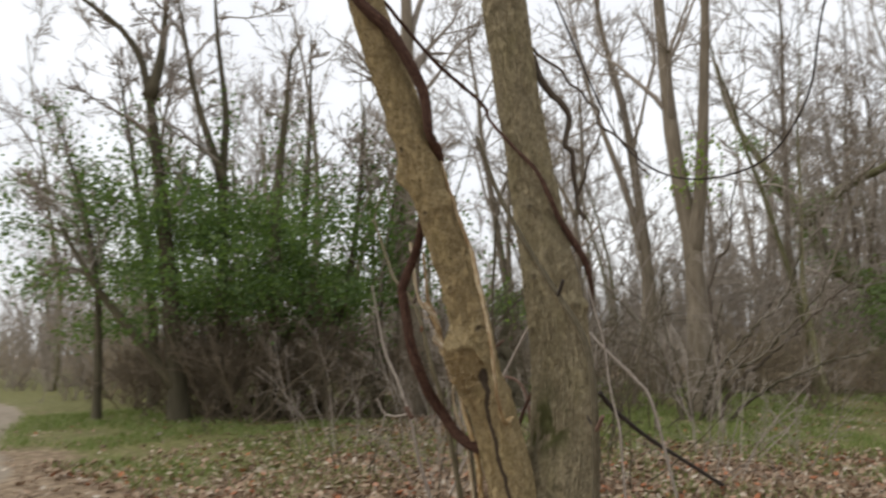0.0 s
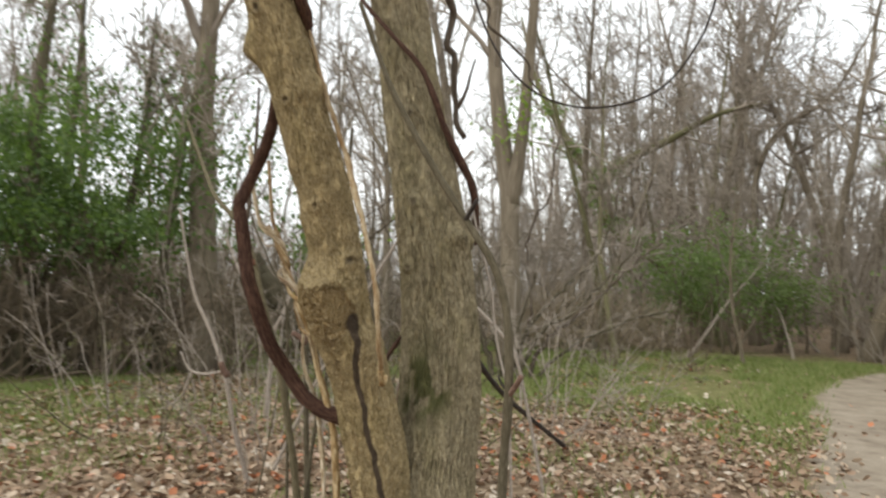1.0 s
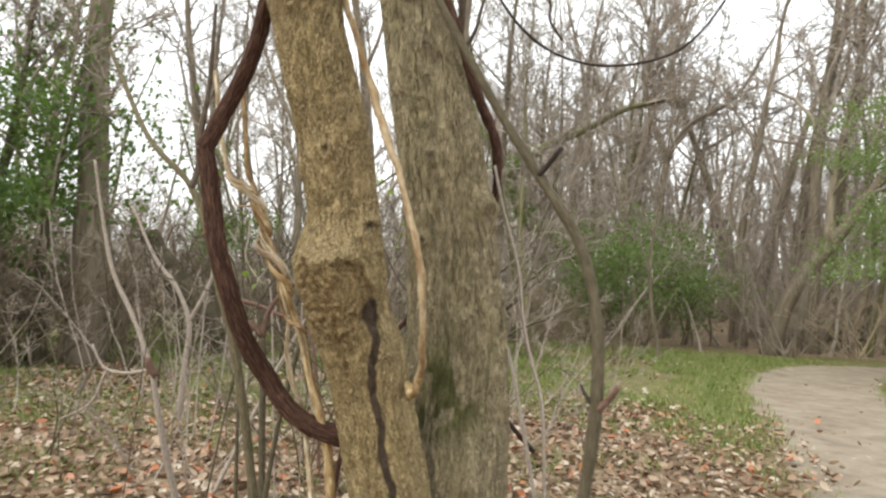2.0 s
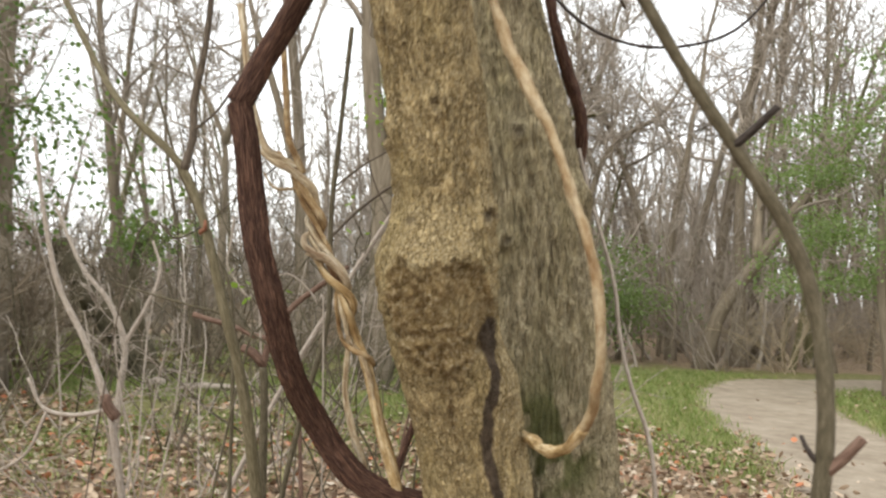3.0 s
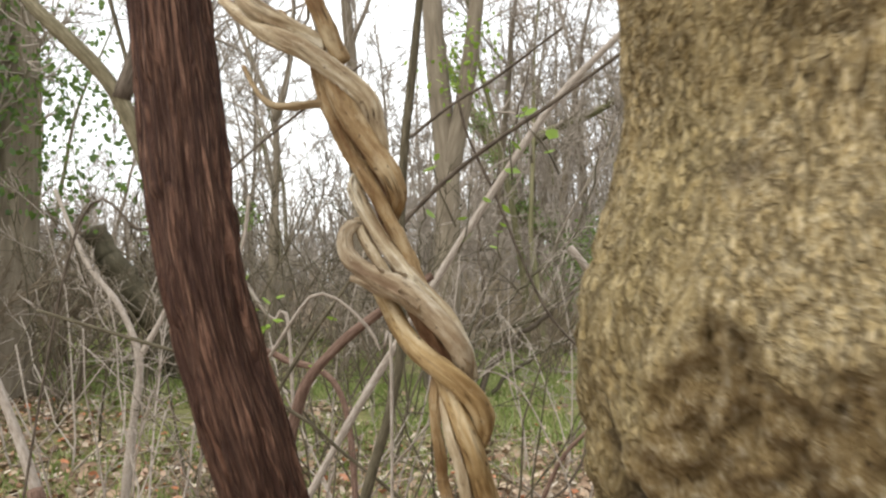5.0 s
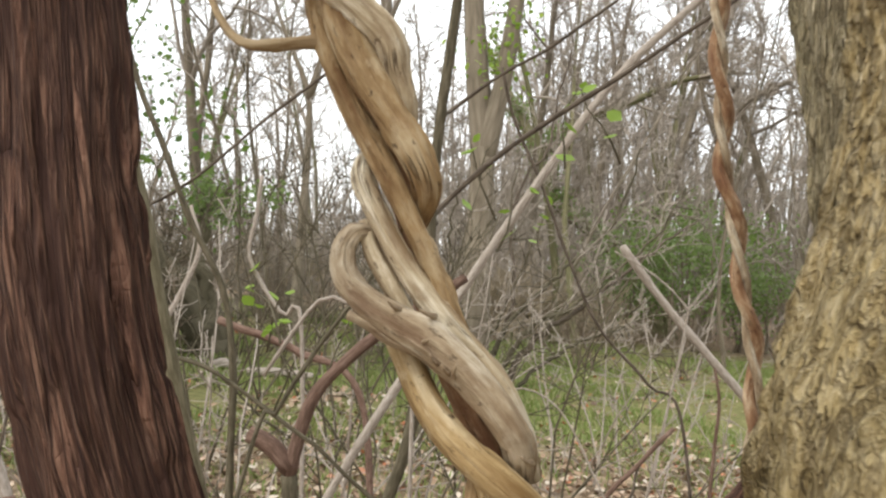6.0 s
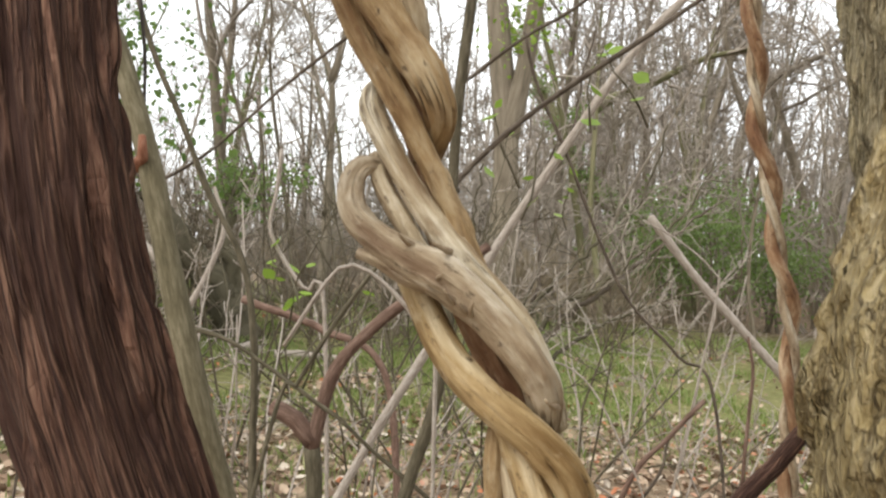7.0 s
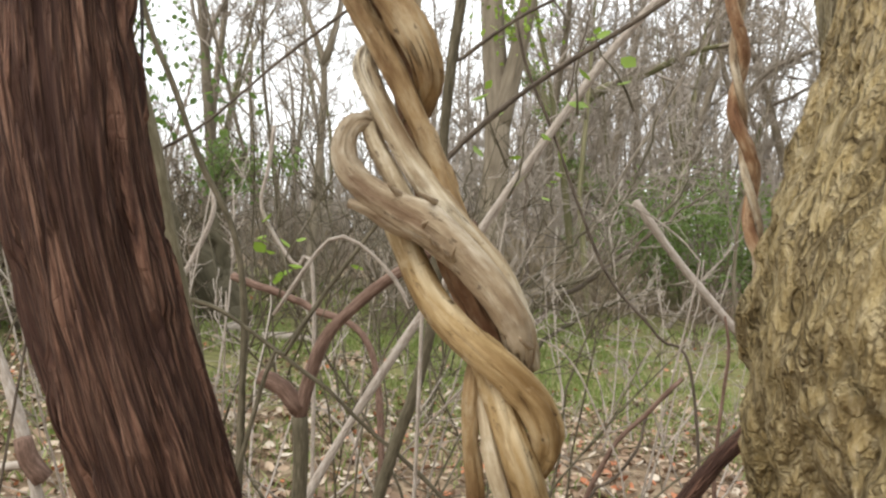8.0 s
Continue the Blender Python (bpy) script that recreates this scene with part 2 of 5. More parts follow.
def shag_bark(name, dark, mid, light, across, along, depth):
    """Shaggy bark in long torn strips."""
    m = Mat(name)
    g = m.attr("grain").outputs["Vector"]
    wide = fissures(m, m.coords(g, (across * 0.55, across * 0.55, along * 0.5)), 14.0, 2.0, 0.5)
    thin = fissures(m, m.coords(g, (across, across, along)), 10.0, 3.0, 0.4)
    ends = fissures(m, m.coords(g, (across * 0.4, across * 0.4, along * 3.4)), 16.0, 2.0, 0.3)
    strip = m.math("MULTIPLY", m.math("MULTIPLY", wide, m.math("ADD", m.math("MULTIPLY", thin, 0.7), 0.3)), m.math("ADD", m.math("MULTIPLY", ends, 0.12), 0.88))
    fine = m.noise(m.coords(g, (across * 2.4, across * 2.4, along * 2.6)), 1.0, 5.0, 0.7)
    broad = m.noise(m.coords(g, (24, 24, 9)), 1.0, 3.0)
    col = m.ramp(fine, [(0.3, dark), (0.48, mid), (0.72, light)])
    col = m.mix(m.math("MULTIPLY", m.math("SUBTRACT", broad, 0.5, True), 2.5, True), col, tuple(0.8 * c for c in mid))
    col = m.mix(m.math("MULTIPLY", m.math("SUBTRACT", 1.0, strip), 0.88), col, dark)
    m.color(col)
    m.bump(m.math("ADD", strip, m.math("MULTIPLY", fine, 0.5)), 1.0, depth)
    return m


bark_left = host_bark("pale_tan_bark", (0.22, 0.148, 0.062), (0.5, 0.375, 0.18), (0.7, 0.58, 0.37), (0.46, 0.36, 0.165), 130, 46, 0.007, 0.78)
bark_right = host_bark("furrowed_olive_bark", (0.21, 0.167, 0.093), (0.44, 0.36, 0.215), (0.64, 0.545, 0.375), (0.4, 0.34, 0.178), 105, 15, 0.011, 0.66)
bark_dark = shag_bark("dark_red_brown_shaggy_bark", (0.03, 0.013, 0.01), (0.16, 0.082, 0.055), (0.29, 0.17, 0.115), 240, 14, 0.005)
bark_reddish = vine_bark("red_brown_vine_bark", (0.15, 0.07, 0.035), (0.28, 0.16, 0.085), (0.5, 0.38, 0.25), (0.06, 0.03, 0.018))
bark_twist = vine_bark("tan_vine_bark", (0.165, 0.092, 0.038), (0.32, 0.215, 0.105), (0.52, 0.42, 0.27), (0.05, 0.026, 0.013))
bark_weather = vine_bark("weathered_grey_tan_vine_bark", (0.19, 0.122, 0.072), (0.37, 0.285, 0.185), (0.62, 0.54, 0.42), (0.06, 0.035, 0.02), depth=0.003)
bark_cream = vine_bark("cream_vine_bark", (0.22, 0.148, 0.08), (0.45, 0.36, 0.235), (0.74, 0.67, 0.53), (0.08, 0.045, 0.024), (60, 60, 10))
bark_gold = vine_bark("golden_tan_vine_bark", (0.19, 0.112, 0.042), (0.4, 0.28, 0.135), (0.64, 0.53, 0.35), (0.06, 0.032, 0.015), (55, 55, 9))
bark_pale = vine_bark("pale_straw_vine_bark", (0.2, 0.115, 0.05), (0.33, 0.245, 0.14), (0.47, 0.385, 0.26), (0.13, 0.08, 0.04), (30, 30, 9), (300, 300, 40))
bark_brown = bark("dark_brown_branch_bark", (0.04, 0.03, 0.022), (0.11, 0.085, 0.064), (0.21, 0.17, 0.13), 150, 25, 0.001, 0.5)
bark_olive = bark("olive_sapling_bark", (0.07, 0.06, 0.034), (0.145, 0.122, 0.073), (0.245, 0.21, 0.14), 150, 25, 0.0008, 0.4)
bark_sap = bark("grey_olive_sapling_bark", (0.05, 0.042, 0.026), (0.105, 0.088, 0.056), (0.19, 0.162, 0.113), 150, 25, 0.0008, 0.4)
bark_red = bark("red_brown_branch_bark", (0.07, 0.042, 0.03), (0.155, 0.095, 0.07), (0.28, 0.19, 0.15), 150, 25, 0.0008, 0.4)
bark_bud = bark("reddish_bud_bark", (0.12, 0.05, 0.03), (0.26, 0.115, 0.07), (0.4, 0.22, 0.15), 150, 60, 0.002, 0.6)
bark_twig = bark("pale_grey_twig_bark", (0.2, 0.16, 0.13), (0.36, 0.31, 0.26), (0.5, 0.45, 0.4), 200, 40, 0.0005, 0.3)
bark_blk = bark("blackish_twig_bark", (0.02, 0.016, 0.014), (0.05, 0.04, 0.035), (0.1, 0.085, 0.075), 200, 40, 0.0005, 0.3)


def wood_far(name, dark, light):
    m = Mat(name)
    g = m.attr("grain").outputs["Vector"]
    fine = m.noise(m.coords(g, (14, 14, 2.0)), 1.0, 4.0)
    col = m.ramp(fine, [(0.3, dark), (0.7, light)])
    col = m.mix(m.math("MULTIPLY", m.random(), 0.5), col, tuple(0.7 * c for c in dark))
    m.color(col)
    m.bump(fine, 0.6, 0.02)
    return m


wood_grey = wood_far("grey_brown_tree_bark", (0.14, 0.112, 0.08), (0.31, 0.26, 0.195))
wood_dark = wood_far("dark_brown_tree_bark", (0.07, 0.06, 0.038), (0.17, 0.145, 0.095))
wood_moss = wood_far("mossy_tree_bark", (0.11, 0.11, 0.05), (0.27, 0.24, 0.14))
wood_twig = wood_far("brown_grey_twigs", (0.27, 0.225, 0.185), (0.5, 0.44, 0.37))
# Brush wood again, with the deep shade inside thickets put into the colour.
wood_shaded = wood_far("shade_darkened_brush_stems", (0.13, 0.1, 0.07), (0.27, 0.215, 0.155))
wood_brush = wood_far("brown_brush_stems", (0.29, 0.23, 0.155), (0.52, 0.435, 0.315))


def foliage(name, a, b, c, through_light=0.35):
    m = Mat(name, 0.5)
    col = m.ramp(m.island(), [(0.0, a), (0.55, b), (1.0, c)])
    m.color(col)
    if through_light:
        thin, both = m.t.nodes.new("ShaderNodeBsdfTranslucent"), m.t.nodes.new("ShaderNodeMixShader")
        m.t.links.new(m.mix(0.6, col, (0.25, 0.4, 0.05)), thin.inputs[0])
        both.inputs[0].default_value = through_light
        m.t.links.new(m.b.outputs[0], both.inputs[1])
        m.t.links.new(thin.outputs[0], both.inputs[2])
        m.t.links.new(both.outputs[0], m.t.nodes["Material Output"].inputs[0])
    return m


leaf_ever = foliage("dark_evergreen_leaf", (0.05, 0.085, 0.032), (0.09, 0.143, 0.05), (0.18, 0.24, 0.1), 0.42)
leaf_cedar = foliage("soft_green_conifer_leaf", (0.13, 0.18, 0.075), (0.2, 0.255, 0.115), (0.28, 0.335, 0.17), 0.5)
leaf_spring = foliage("fresh_yellow_green_leaf", (0.16, 0.24, 0.03), (0.22, 0.33, 0.05), (0.32, 0.38, 0.08))
leaf_dead = Mat("dry_fallen_leaf", 0.7)
leaf_dead.color(leaf_dead.ramp(leaf_dead.island(), [(0.0, (0.12, 0.08, 0.052)), (0.22, (0.27, 0.18, 0.118)), (0.48, (0.38, 0.275, 0.188)), (0.7, (0.46, 0.365, 0.27)), (0.87, (0.54, 0.475, 0.39)), (0.955, (0.42, 0.17, 0.085))]))
grass_mat = foliage("winter_grass", (0.12, 0.165, 0.045), (0.19, 0.24, 0.07), (0.38, 0.36, 0.18), 0.25)


def ground_material():
    m = Mat("leaf_litter_grass_and_path")
    pos = m.position()
    zone = m.split(m.attr("zones").outputs["Vector"])
    n1, n2, n3 = m.noise(pos, 1.6, 5.0), m.noise(pos, 9.0, 5.0), m.noise(pos, 60.0, 3.0)
    litter = m.ramp(n2, [(0.3, (0.11, 0.075, 0.045)), (0.5, (0.23, 0.165, 0.105)), (0.68, (0.36, 0.28, 0.19))])
    grass = m.ramp(n2, [(0.3, (0.1, 0.095, 0.035)), (0.55, (0.17, 0.165, 0.06)), (0.75, (0.28, 0.23, 0.12))])
    sand = m.ramp(m.noise(pos, 3.0, 6.0, 0.7), [(0.3, (0.2, 0.16, 0.118)), (0.52, (0.295, 0.245, 0.185)), (0.75, (0.38, 0.325, 0.258))])
    sand = m.mix(m.math("MULTIPLY", m.math("SUBTRACT", n3, 0.55, True), 2.5, True), sand, (0.16, 0.12, 0.085))
    edge = m.math("MULTIPLY", m.math("SUBTRACT", n1, 0.5), 1.5)
    col = m.mix(m.math("MULTIPLY", m.math("SUBTRACT", m.math("ADD", zone[1], edge), 0.3), 2.5, True), litter, grass)
    col = m.mix(m.math("MULTIPLY", m.math("SUBTRACT", m.math("ADD", zone[0], m.math("MULTIPLY", edge, 0.5)), 0.4), 5.0, True), col, sand)
    m.color(col)
    m.bump(m.math("ADD", n2, m.math("MULTIPLY", n3, 0.4)), 0.6, 0.03)
    return m


# ---- ground ----
PATH_LINE = [(3.1, -6), (3.1, 2), (3.3, 8), (3.5, 13), (4.4, 16.6), (7.0, 19.0), (12, 21), (24, 22)]
TRACK_LINE = [(-1, -6), (-5.2, 0.6), (-9.5, 2.3), (-15, 4.4), (-26, 6)]


def line_distance(x, y, line):
    q = np.stack([x, y], 1)
    p = spline([(a, b, 0) for a, b in line], 0.5)[:, :2]
    best = np.full(len(q), 1e9)
    for a, b in zip(p[:-1], p[1:]):
        ab = b - a
        t = np.clip(((q - a) @ ab) / (ab @ ab), 0, 1)
        best = np.minimum(best, np.linalg.norm(q - a - t[:, None] * ab, axis=1))
    return best


def zones(x, y):
    d = np.minimum(line_distance(x, y, PATH_LINE), line_distance(x, y, TRACK_LINE) + 0.1)
    path = 1 - smooth(0.5, 1.5, d)
    verge = smooth(0.9, 1.3, d) * (1 - smooth(1.4, 2.4, d)) * smooth(6, 10, y)
    meadow = smooth(7.5, 11, y - 0.15 * x) * (1 - smooth(19, 23, y)) + 0.45 * smooth(5.5, 8.5, y) * smooth(-0.5, -2.5, x) * (1 - smooth(19, 23, y)) + 0.95 * smooth(-2.6, -6.0, x) * smooth(2.2, 4, y) * (1 - smooth(11, 14, y))
    grass = np.clip(verge + 0.85 * meadow, 0, 1)
    return path, grass, verge


def build_ground():
    k = np.linspace(-1, 1, 301)
    gx = np.sinh(k * 6.2) / np.sinh(6.2) * 900
    gy = gx + 6
    x, y = (a.ravel() for a in np.meshgrid(gx, gy))
    z = ground_z(x, y)
    path, grass, _ = zones(x, y)
    z = z - 0.035 * path
    n = len(gx)
    i = (np.arange(n - 1)[:, None] * n + np.arange(n - 1)[None]).ravel()
    geo = Geo()
    v = np.stack([x, y, z], 1)
    geo.add(v, np.stack([i, i + 1, i + n + 1, i + n], 1), v)
    ob = part("ground", geo, ground_material())
    data = np.stack([path, grass, 0 * path], 1).astype(np.float32)
    ob.data.attributes.new("zones", "FLOAT_VECTOR", "POINT").data.foreach_set("vector", data.ravel())
    tagged(ob, "forest floor of leaf litter, thin grass and a sandy path", "ground", kind="structure")


build_ground()


# ---- the twin-trunked tree ----
def bell(v, c, w):
    return np.exp(-(((v - c) / w) ** 2))


def shape_left(out, grain, p, rr):
    z = p[:, 2]
    face = -out[:, 1]
    side = out[:, 0]
    g = grain * np.array([1, 1, 1.0])
    plates = fbm(g * (105, 105, 34), 3, 3)
    ridge = 1 - np.abs(2 * fbm(g * (70, 70, 13), 2, 9) - 1)
    split = smooth(0.1, 0.0, np.abs(2 * fbm(g * (62, 62, 21), 2, 12) - 1))
    shift = 0.011 * (ridge - 0.7) - 0.005 * split + 0.013 * (plates - 0.5) + 0.014 * (fbm(g * (9, 9, 5), 2, 5) - 0.5)
    # swelling with a heart-shaped scar under a lip
    toward = np.clip(-0.966 * out[:, 1] - 0.259 * out[:, 0], 0, 1)
    wide = np.clip(0.35 + 0.65 * face, 0, 1)
    shift += 0.08 * smooth(1.70, 1.535, z) * smooth(0.98, 1.40, z) * toward**1.2 + 0.045 * smooth(0.25, 0.9, side) * smooth(1.34, 1.16, z) * smooth(0.2, 0.7, z) + 0.02 * bell(z, 1.5, 0.09) * wide
    lobes = 0.03 * bell(side, 0.4, 0.25) + 0.026 * bell(side, -0.45, 0.22) - 0.13 * smooth(0.42, 0.9, np.abs(side - 0.04))
    top = 1.515 + lobes + 0.055 * (fbm(np.stack([side * 5, z * 9, 0 * z], 1), 3, 44) - 0.5)
    half = 0.79 * np.sqrt(np.clip((z - 1.24) / 0.15, 0, 1)) + 0.22 * (fbm(np.stack([z * 16, side * 2, 0 * z], 1), 2, 45) - 0.5)
    chunk = smooth(0.38, 0.62, fbm(g * (46, 46, 30), 2, 21))
    chip = smooth(0.35, 0.65, fbm(g * (115, 115, 66), 2, 22))
    inside = smooth(0.07, -0.05, np.abs(side - 0.04) - half) * smooth(0.012, -0.012, z - top + 0.02 * (chip - 0.5)) * smooth(0.05, 0.3, face)
    bald = bell(side, 0.36, 0.25) * bell(z, 1.445, 0.06)
    shift += inside * (1 - 0.85 * bald) * (0.004 * (chunk - 0.5) + 0.011 * (chip - 0.5) + 0.013 * (fbm(g * (170, 170, 110), 2, 23) - 0.5))
    shift -= inside * (0.005 + 0.016 * bald + 0.003 * bell(z, top - 0.014, 0.016) * smooth(0.3, 0.6, vnoise(g * (28, 28, 20), 46) + 0.1))
    shift += 0.006 * bell(z, top + 0.016, 0.022) * smooth(0.15, 0.5, face) * (0.3 + 1.2 * vnoise(g * (70, 70, 24), 31))
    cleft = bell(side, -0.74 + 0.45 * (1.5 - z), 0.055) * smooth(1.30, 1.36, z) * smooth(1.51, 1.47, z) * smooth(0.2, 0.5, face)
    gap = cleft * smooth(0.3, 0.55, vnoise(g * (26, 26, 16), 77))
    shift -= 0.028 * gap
    shift += (0.006 * (chip - 0.5) + 0.012 * (fbm(g * (120, 120, 60), 3, 24) - 0.5)) * bell(z, 1.42, 0.2) * (1 - inside)
    # knots
    dark = 0 * z
    for cx, cz, size, tall in ((0.16, 1.92, 0.2, 0.03), (-0.35, 1.645, 0.17, 0.02), (0.22, 1.262, 0.15, 0.024), (0.86, 1.64, 0.22, 0.035), (-0.6, 2.12, 0.2, 0.02), (-0.95, 1.86, 0.25, 0.03), (0.1, 2.42, 0.2, 0.025), (-0.1, 2.85, 0.22, 0.025)):
        lump = 0.5 * (vnoise(g * (45, 45, 45), 71) - 0.5)
        r2 = ((side - cx) / size) ** 2 + ((z - cz) / (size * 0.15)) ** 2 + lump
        shift += (tall * np.exp(-np.clip(r2, 0, 9)) - 0.9 * tall * np.exp(-4 * np.clip(r2, 0, 9))) * smooth(-0.1, 0.2, face)
        dark += 0.75 * np.exp(-3.2 * np.clip(r2, 0, 9)) * smooth(-0.1, 0.2, face) * smooth(0.3, 0.6, vnoise(g * (70, 70, 50), 72) + 0.15)
    # old limb collar
    shift += 0.075 * bell(z, 2.70, 0.085) * smooth(0.3, 0.95, -side)
    shift += 0.03 * bell(z, 3.02, 0.05) * smooth(0.3, 0.95, -side) + 0.028 * bell(z, 2.45, 0.06) * smooth(0.3, 0.95, side)
    wob = 0.12 * (fbm(np.stack([z * 9, 0 * z, 0 * z], 1), 2, 50) - 0.5)
    ragged = 0.75 * (fbm(g * (60, 60, 22), 2, 51) - 0.5)
    streak = bell(side, 0.74 - 0.5 * np.clip(1.35 - z, 0, 0.35) - 0.06 * (1.0 - z) * (z < 1.0) + wob, 0.085 + 0.09 * bell(z, 1.33, 0.045)) * smooth(1.4, 1.365, z) * smooth(-0.05, 0.2, face)
    shift += 0.010 * streak * (vnoise(g * (80, 80, 18), 52) - 0.3)
    streak_and_gaps = 0.93 * smooth(0.3, 0.62, streak + ragged * (streak > 0.05))
    # the cleft and the knot centres get the same black as the streak
    streak_and_gaps = np.clip(streak_and_gaps + 0.9 * gap + dark, 0, 1)
    return shift, np.stack([streak_and_gaps, inside * (1 - 0.5 * bald), 0 * z], 1)


def shape_right(out, grain, p, rr):
    z = p[:, 2]
    face = -out[:, 1]
    side = out[:, 0]
    g = grain
    warp = g + 0.02 * np.stack([vnoise(g * (18, 18, 7), 61), vnoise(g * (18, 18, 7), 62), 0 * z], 1)
    ridge = 1 - np.abs(2 * fbm(warp * (58, 58, 8), 2, 17) - 1)
    shift = 0.034 * (ridge - 0.72) + 0.012 * (fbm(g * (100, 100, 30), 2, 8) - 0.5) + 0.024 * (fbm(g * (6, 6, 3), 2, 6) - 0.5)
    dark = 0 * z
    for cx, cz, size in ((0.05, 1.98, 0.17), (-0.35, 1.62, 0.16), (0.3, 2.5, 0.15), (-0.1, 2.9, 0.15)):
        r2 = ((side - cx) / size) ** 2 + ((z - cz) / (size * 0.2)) ** 2
        shift += (0.034 * np.exp(-r2) - 0.028 * np.exp(-4 * r2)) * smooth(0, 0.3, face)
        dark += 0.7 * np.exp(-3 * r2) * smooth(0, 0.3, face)
    shift += 0.03 * bell(z, 1.75, 0.05) * bell(side, 0.9, 0.2)
    moss = 2.2 * bell(z, 0.9, 0.14) * smooth(-0.1, 0.4, face) * bell(side, -0.05, 0.55) * smooth(0.36, 0.58, fbm(g * (16, 16, 9), 3, 33)) + 0.25 * bell(z, 1.15, 0.12) * bell(side, 0.1, 0.3) * smooth(0, 0.4, face)
    return shift, np.stack([np.clip(dark, 0, 1), 0 * z, np.clip(moss * 1.3, 0, 1)], 1)


tree = thing("twin_trunk_tree", "twin-trunked tan tree with a burl, standing in leaf litter", "tree", at=(0.25, 3.4, 0))
left_axis = spline([(0.19, 3.39, -0.15, 0.26), (0.16, 3.36, 0.22, 0.165), (0.118, 3.32, 0.517, 0.14), (0.048, 3.241, 0.977, 0.129), (0.004, 3.15, 1.424, 0.133), (-0.01, 3.04, 1.86, 0.131), (-0.067, 2.92, 2.278, 0.125), (-0.134, 2.806, 2.689, 0.122), (-0.201, 2.704, 3.089, 0.122), (-0.278, 2.593, 3.482, 0.122), (-0.342, 2.491, 3.877, 0.118)], 0.0065)
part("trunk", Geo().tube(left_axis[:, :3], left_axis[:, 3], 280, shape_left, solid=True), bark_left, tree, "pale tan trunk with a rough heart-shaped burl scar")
upper = spline([(-0.342, 2.491, 3.877, 0.118), (-0.45, 2.3, 4.7, 0.11), (-0.5, 2.1, 5.8, 0.09), (-0.7, 1.9, 7.2, 0.06), (-0.8, 1.9, 8.6, 0.02)], 0.08)
part("upper_trunk", Geo().tube(upper[:, :3], upper[:, 3], 20), bark_left, tree)
right_axis = spline([(0.29, 3.55, -0.15, 0.33), (0.29, 3.58, 0.2, 0.27), (0.285, 3.62, 0.463, 0.235), (0.275, 3.76, 0.974, 0.224), (0.23, 3.83, 1.49, 0.21), (0.151, 3.839, 2.021, 0.195), (0.039, 3.882, 2.569, 0.178), (-0.055, 3.898, 3.134, 0.164), (-0.133, 3.895, 3.714, 0.168), (-0.203, 3.886, 4.301, 0.17)], 0.008)
part("trunk", Geo().tube(right_axis[:, :3], right_axis[:, 3], 340, shape_right, solid=True), bark_right, tree, "thicker olive-grey trunk with furrowed mossy bark")
upper = spline([(-0.203, 3.886, 4.301, 0.17), (-0.3, 3.88, 5.2, 0.15), (-0.25, 4.0, 6.6, 0.12), (-0.35, 4.1, 8.2, 0.08), (-0.3, 4.2, 9.8, 0.02)], 0.08)
part("upper_trunk", Geo().tube(upper[:, :3], upper[:, 3], 20), bark_right, tree)


def limb(name, parent, pts, r0, r1, mat, sides=10, step=0.03, label="", lump=0.12):
    """A tapering limb through the given points."""
    p = spline(pts, step)
    r = np.linspace(r0, r1, len(p)) * (1 + lump * (vnoise(np.stack([np.arange(len(p)) * step * 12, 0 * p[:, 0], 0 * p[:, 0] + len(p)], 1), 3) - 0.5) * 2)
    return part(name, Geo().tube(p, r, sides), mat, parent, label)


def crooked(pts, seed, amount=0.02):
    """Small kinks along a line of points."""
    r = np.random.default_rng(seed)
    q = spline(pts, 0.11)
    q[1:-1] += r.normal(0, amount, q[1:-1].shape)
    return q


limb("branch", tree, crooked([(-0.1, 3.9, 3.9), (0.025, 3.966, 3.829), (0.197, 4.157, 3.606), (0.343, 4.33, 3.352), (0.464, 4.485, 3.074), (0.609, 4.658, 2.82)], 1), 0.013, 0.007, bark_brown)
limb("branch", tree, crooked([(-0.1, 3.93, 4.1), (-0.007, 4.106, 3.632), (0.121, 4.271, 3.33), (0.096, 4.313, 2.955), (0.112, 4.375, 2.678), (0.16, 4.39, 2.5)], 2), 0.034, 0.016, bark_brown)
limb("branch", tree, crooked([(0.112, 4.375, 2.7), (0.18, 4.39, 2.85), (0.226, 4.415, 3.037)], 3, 0.008), 0.014, 0.006, bark_brown)

# ---- vines on the tree ----


def shape_shaggy(out, grain, p, rr):
    g = grain
    warp = g + 0.003 * np.stack([vnoise(g * (60, 60, 14), 71), vnoise(g * (60, 60, 14), 72), 0 * rr], 1)
    strips = 1 - np.abs(2 * fbm(warp * (190, 190, 13), 2, 19) - 1)
    tear = smooth(0.5, 0.6, vnoise(warp * (210, 210, 20), 23))
    shift = 0.006 * (strips - 0.65) + 0.003 * tear + 0.005 * (fbm(g * (20, 20, 8), 2, 24) - 0.5)
    return shift, np.zeros((len(rr), 3))


def shape_vine(out, grain, p, rr):
    g = grain
    seed = int(abs(p[0, 0] * 977 + p[0, 2] * 613)) % 50
    crease = np.abs(2 * fbm(g * (95, 95, 9), 2, 84 + seed) - 1)
    shift = 0.22 * rr * (fbm(g * (52, 52, 9), 2, 83 + seed) - 0.5) - 0.14 * rr * smooth(0.1, 0.0, crease) + 0.0016 * (fbm(g * (260, 260, 24), 2, 85) - 0.5) + 0.0013 * smooth(0.62, 0.8, vnoise(g * (130, 130, 60), 86 + seed))
    return shift, np.zeros((len(rr), 3))


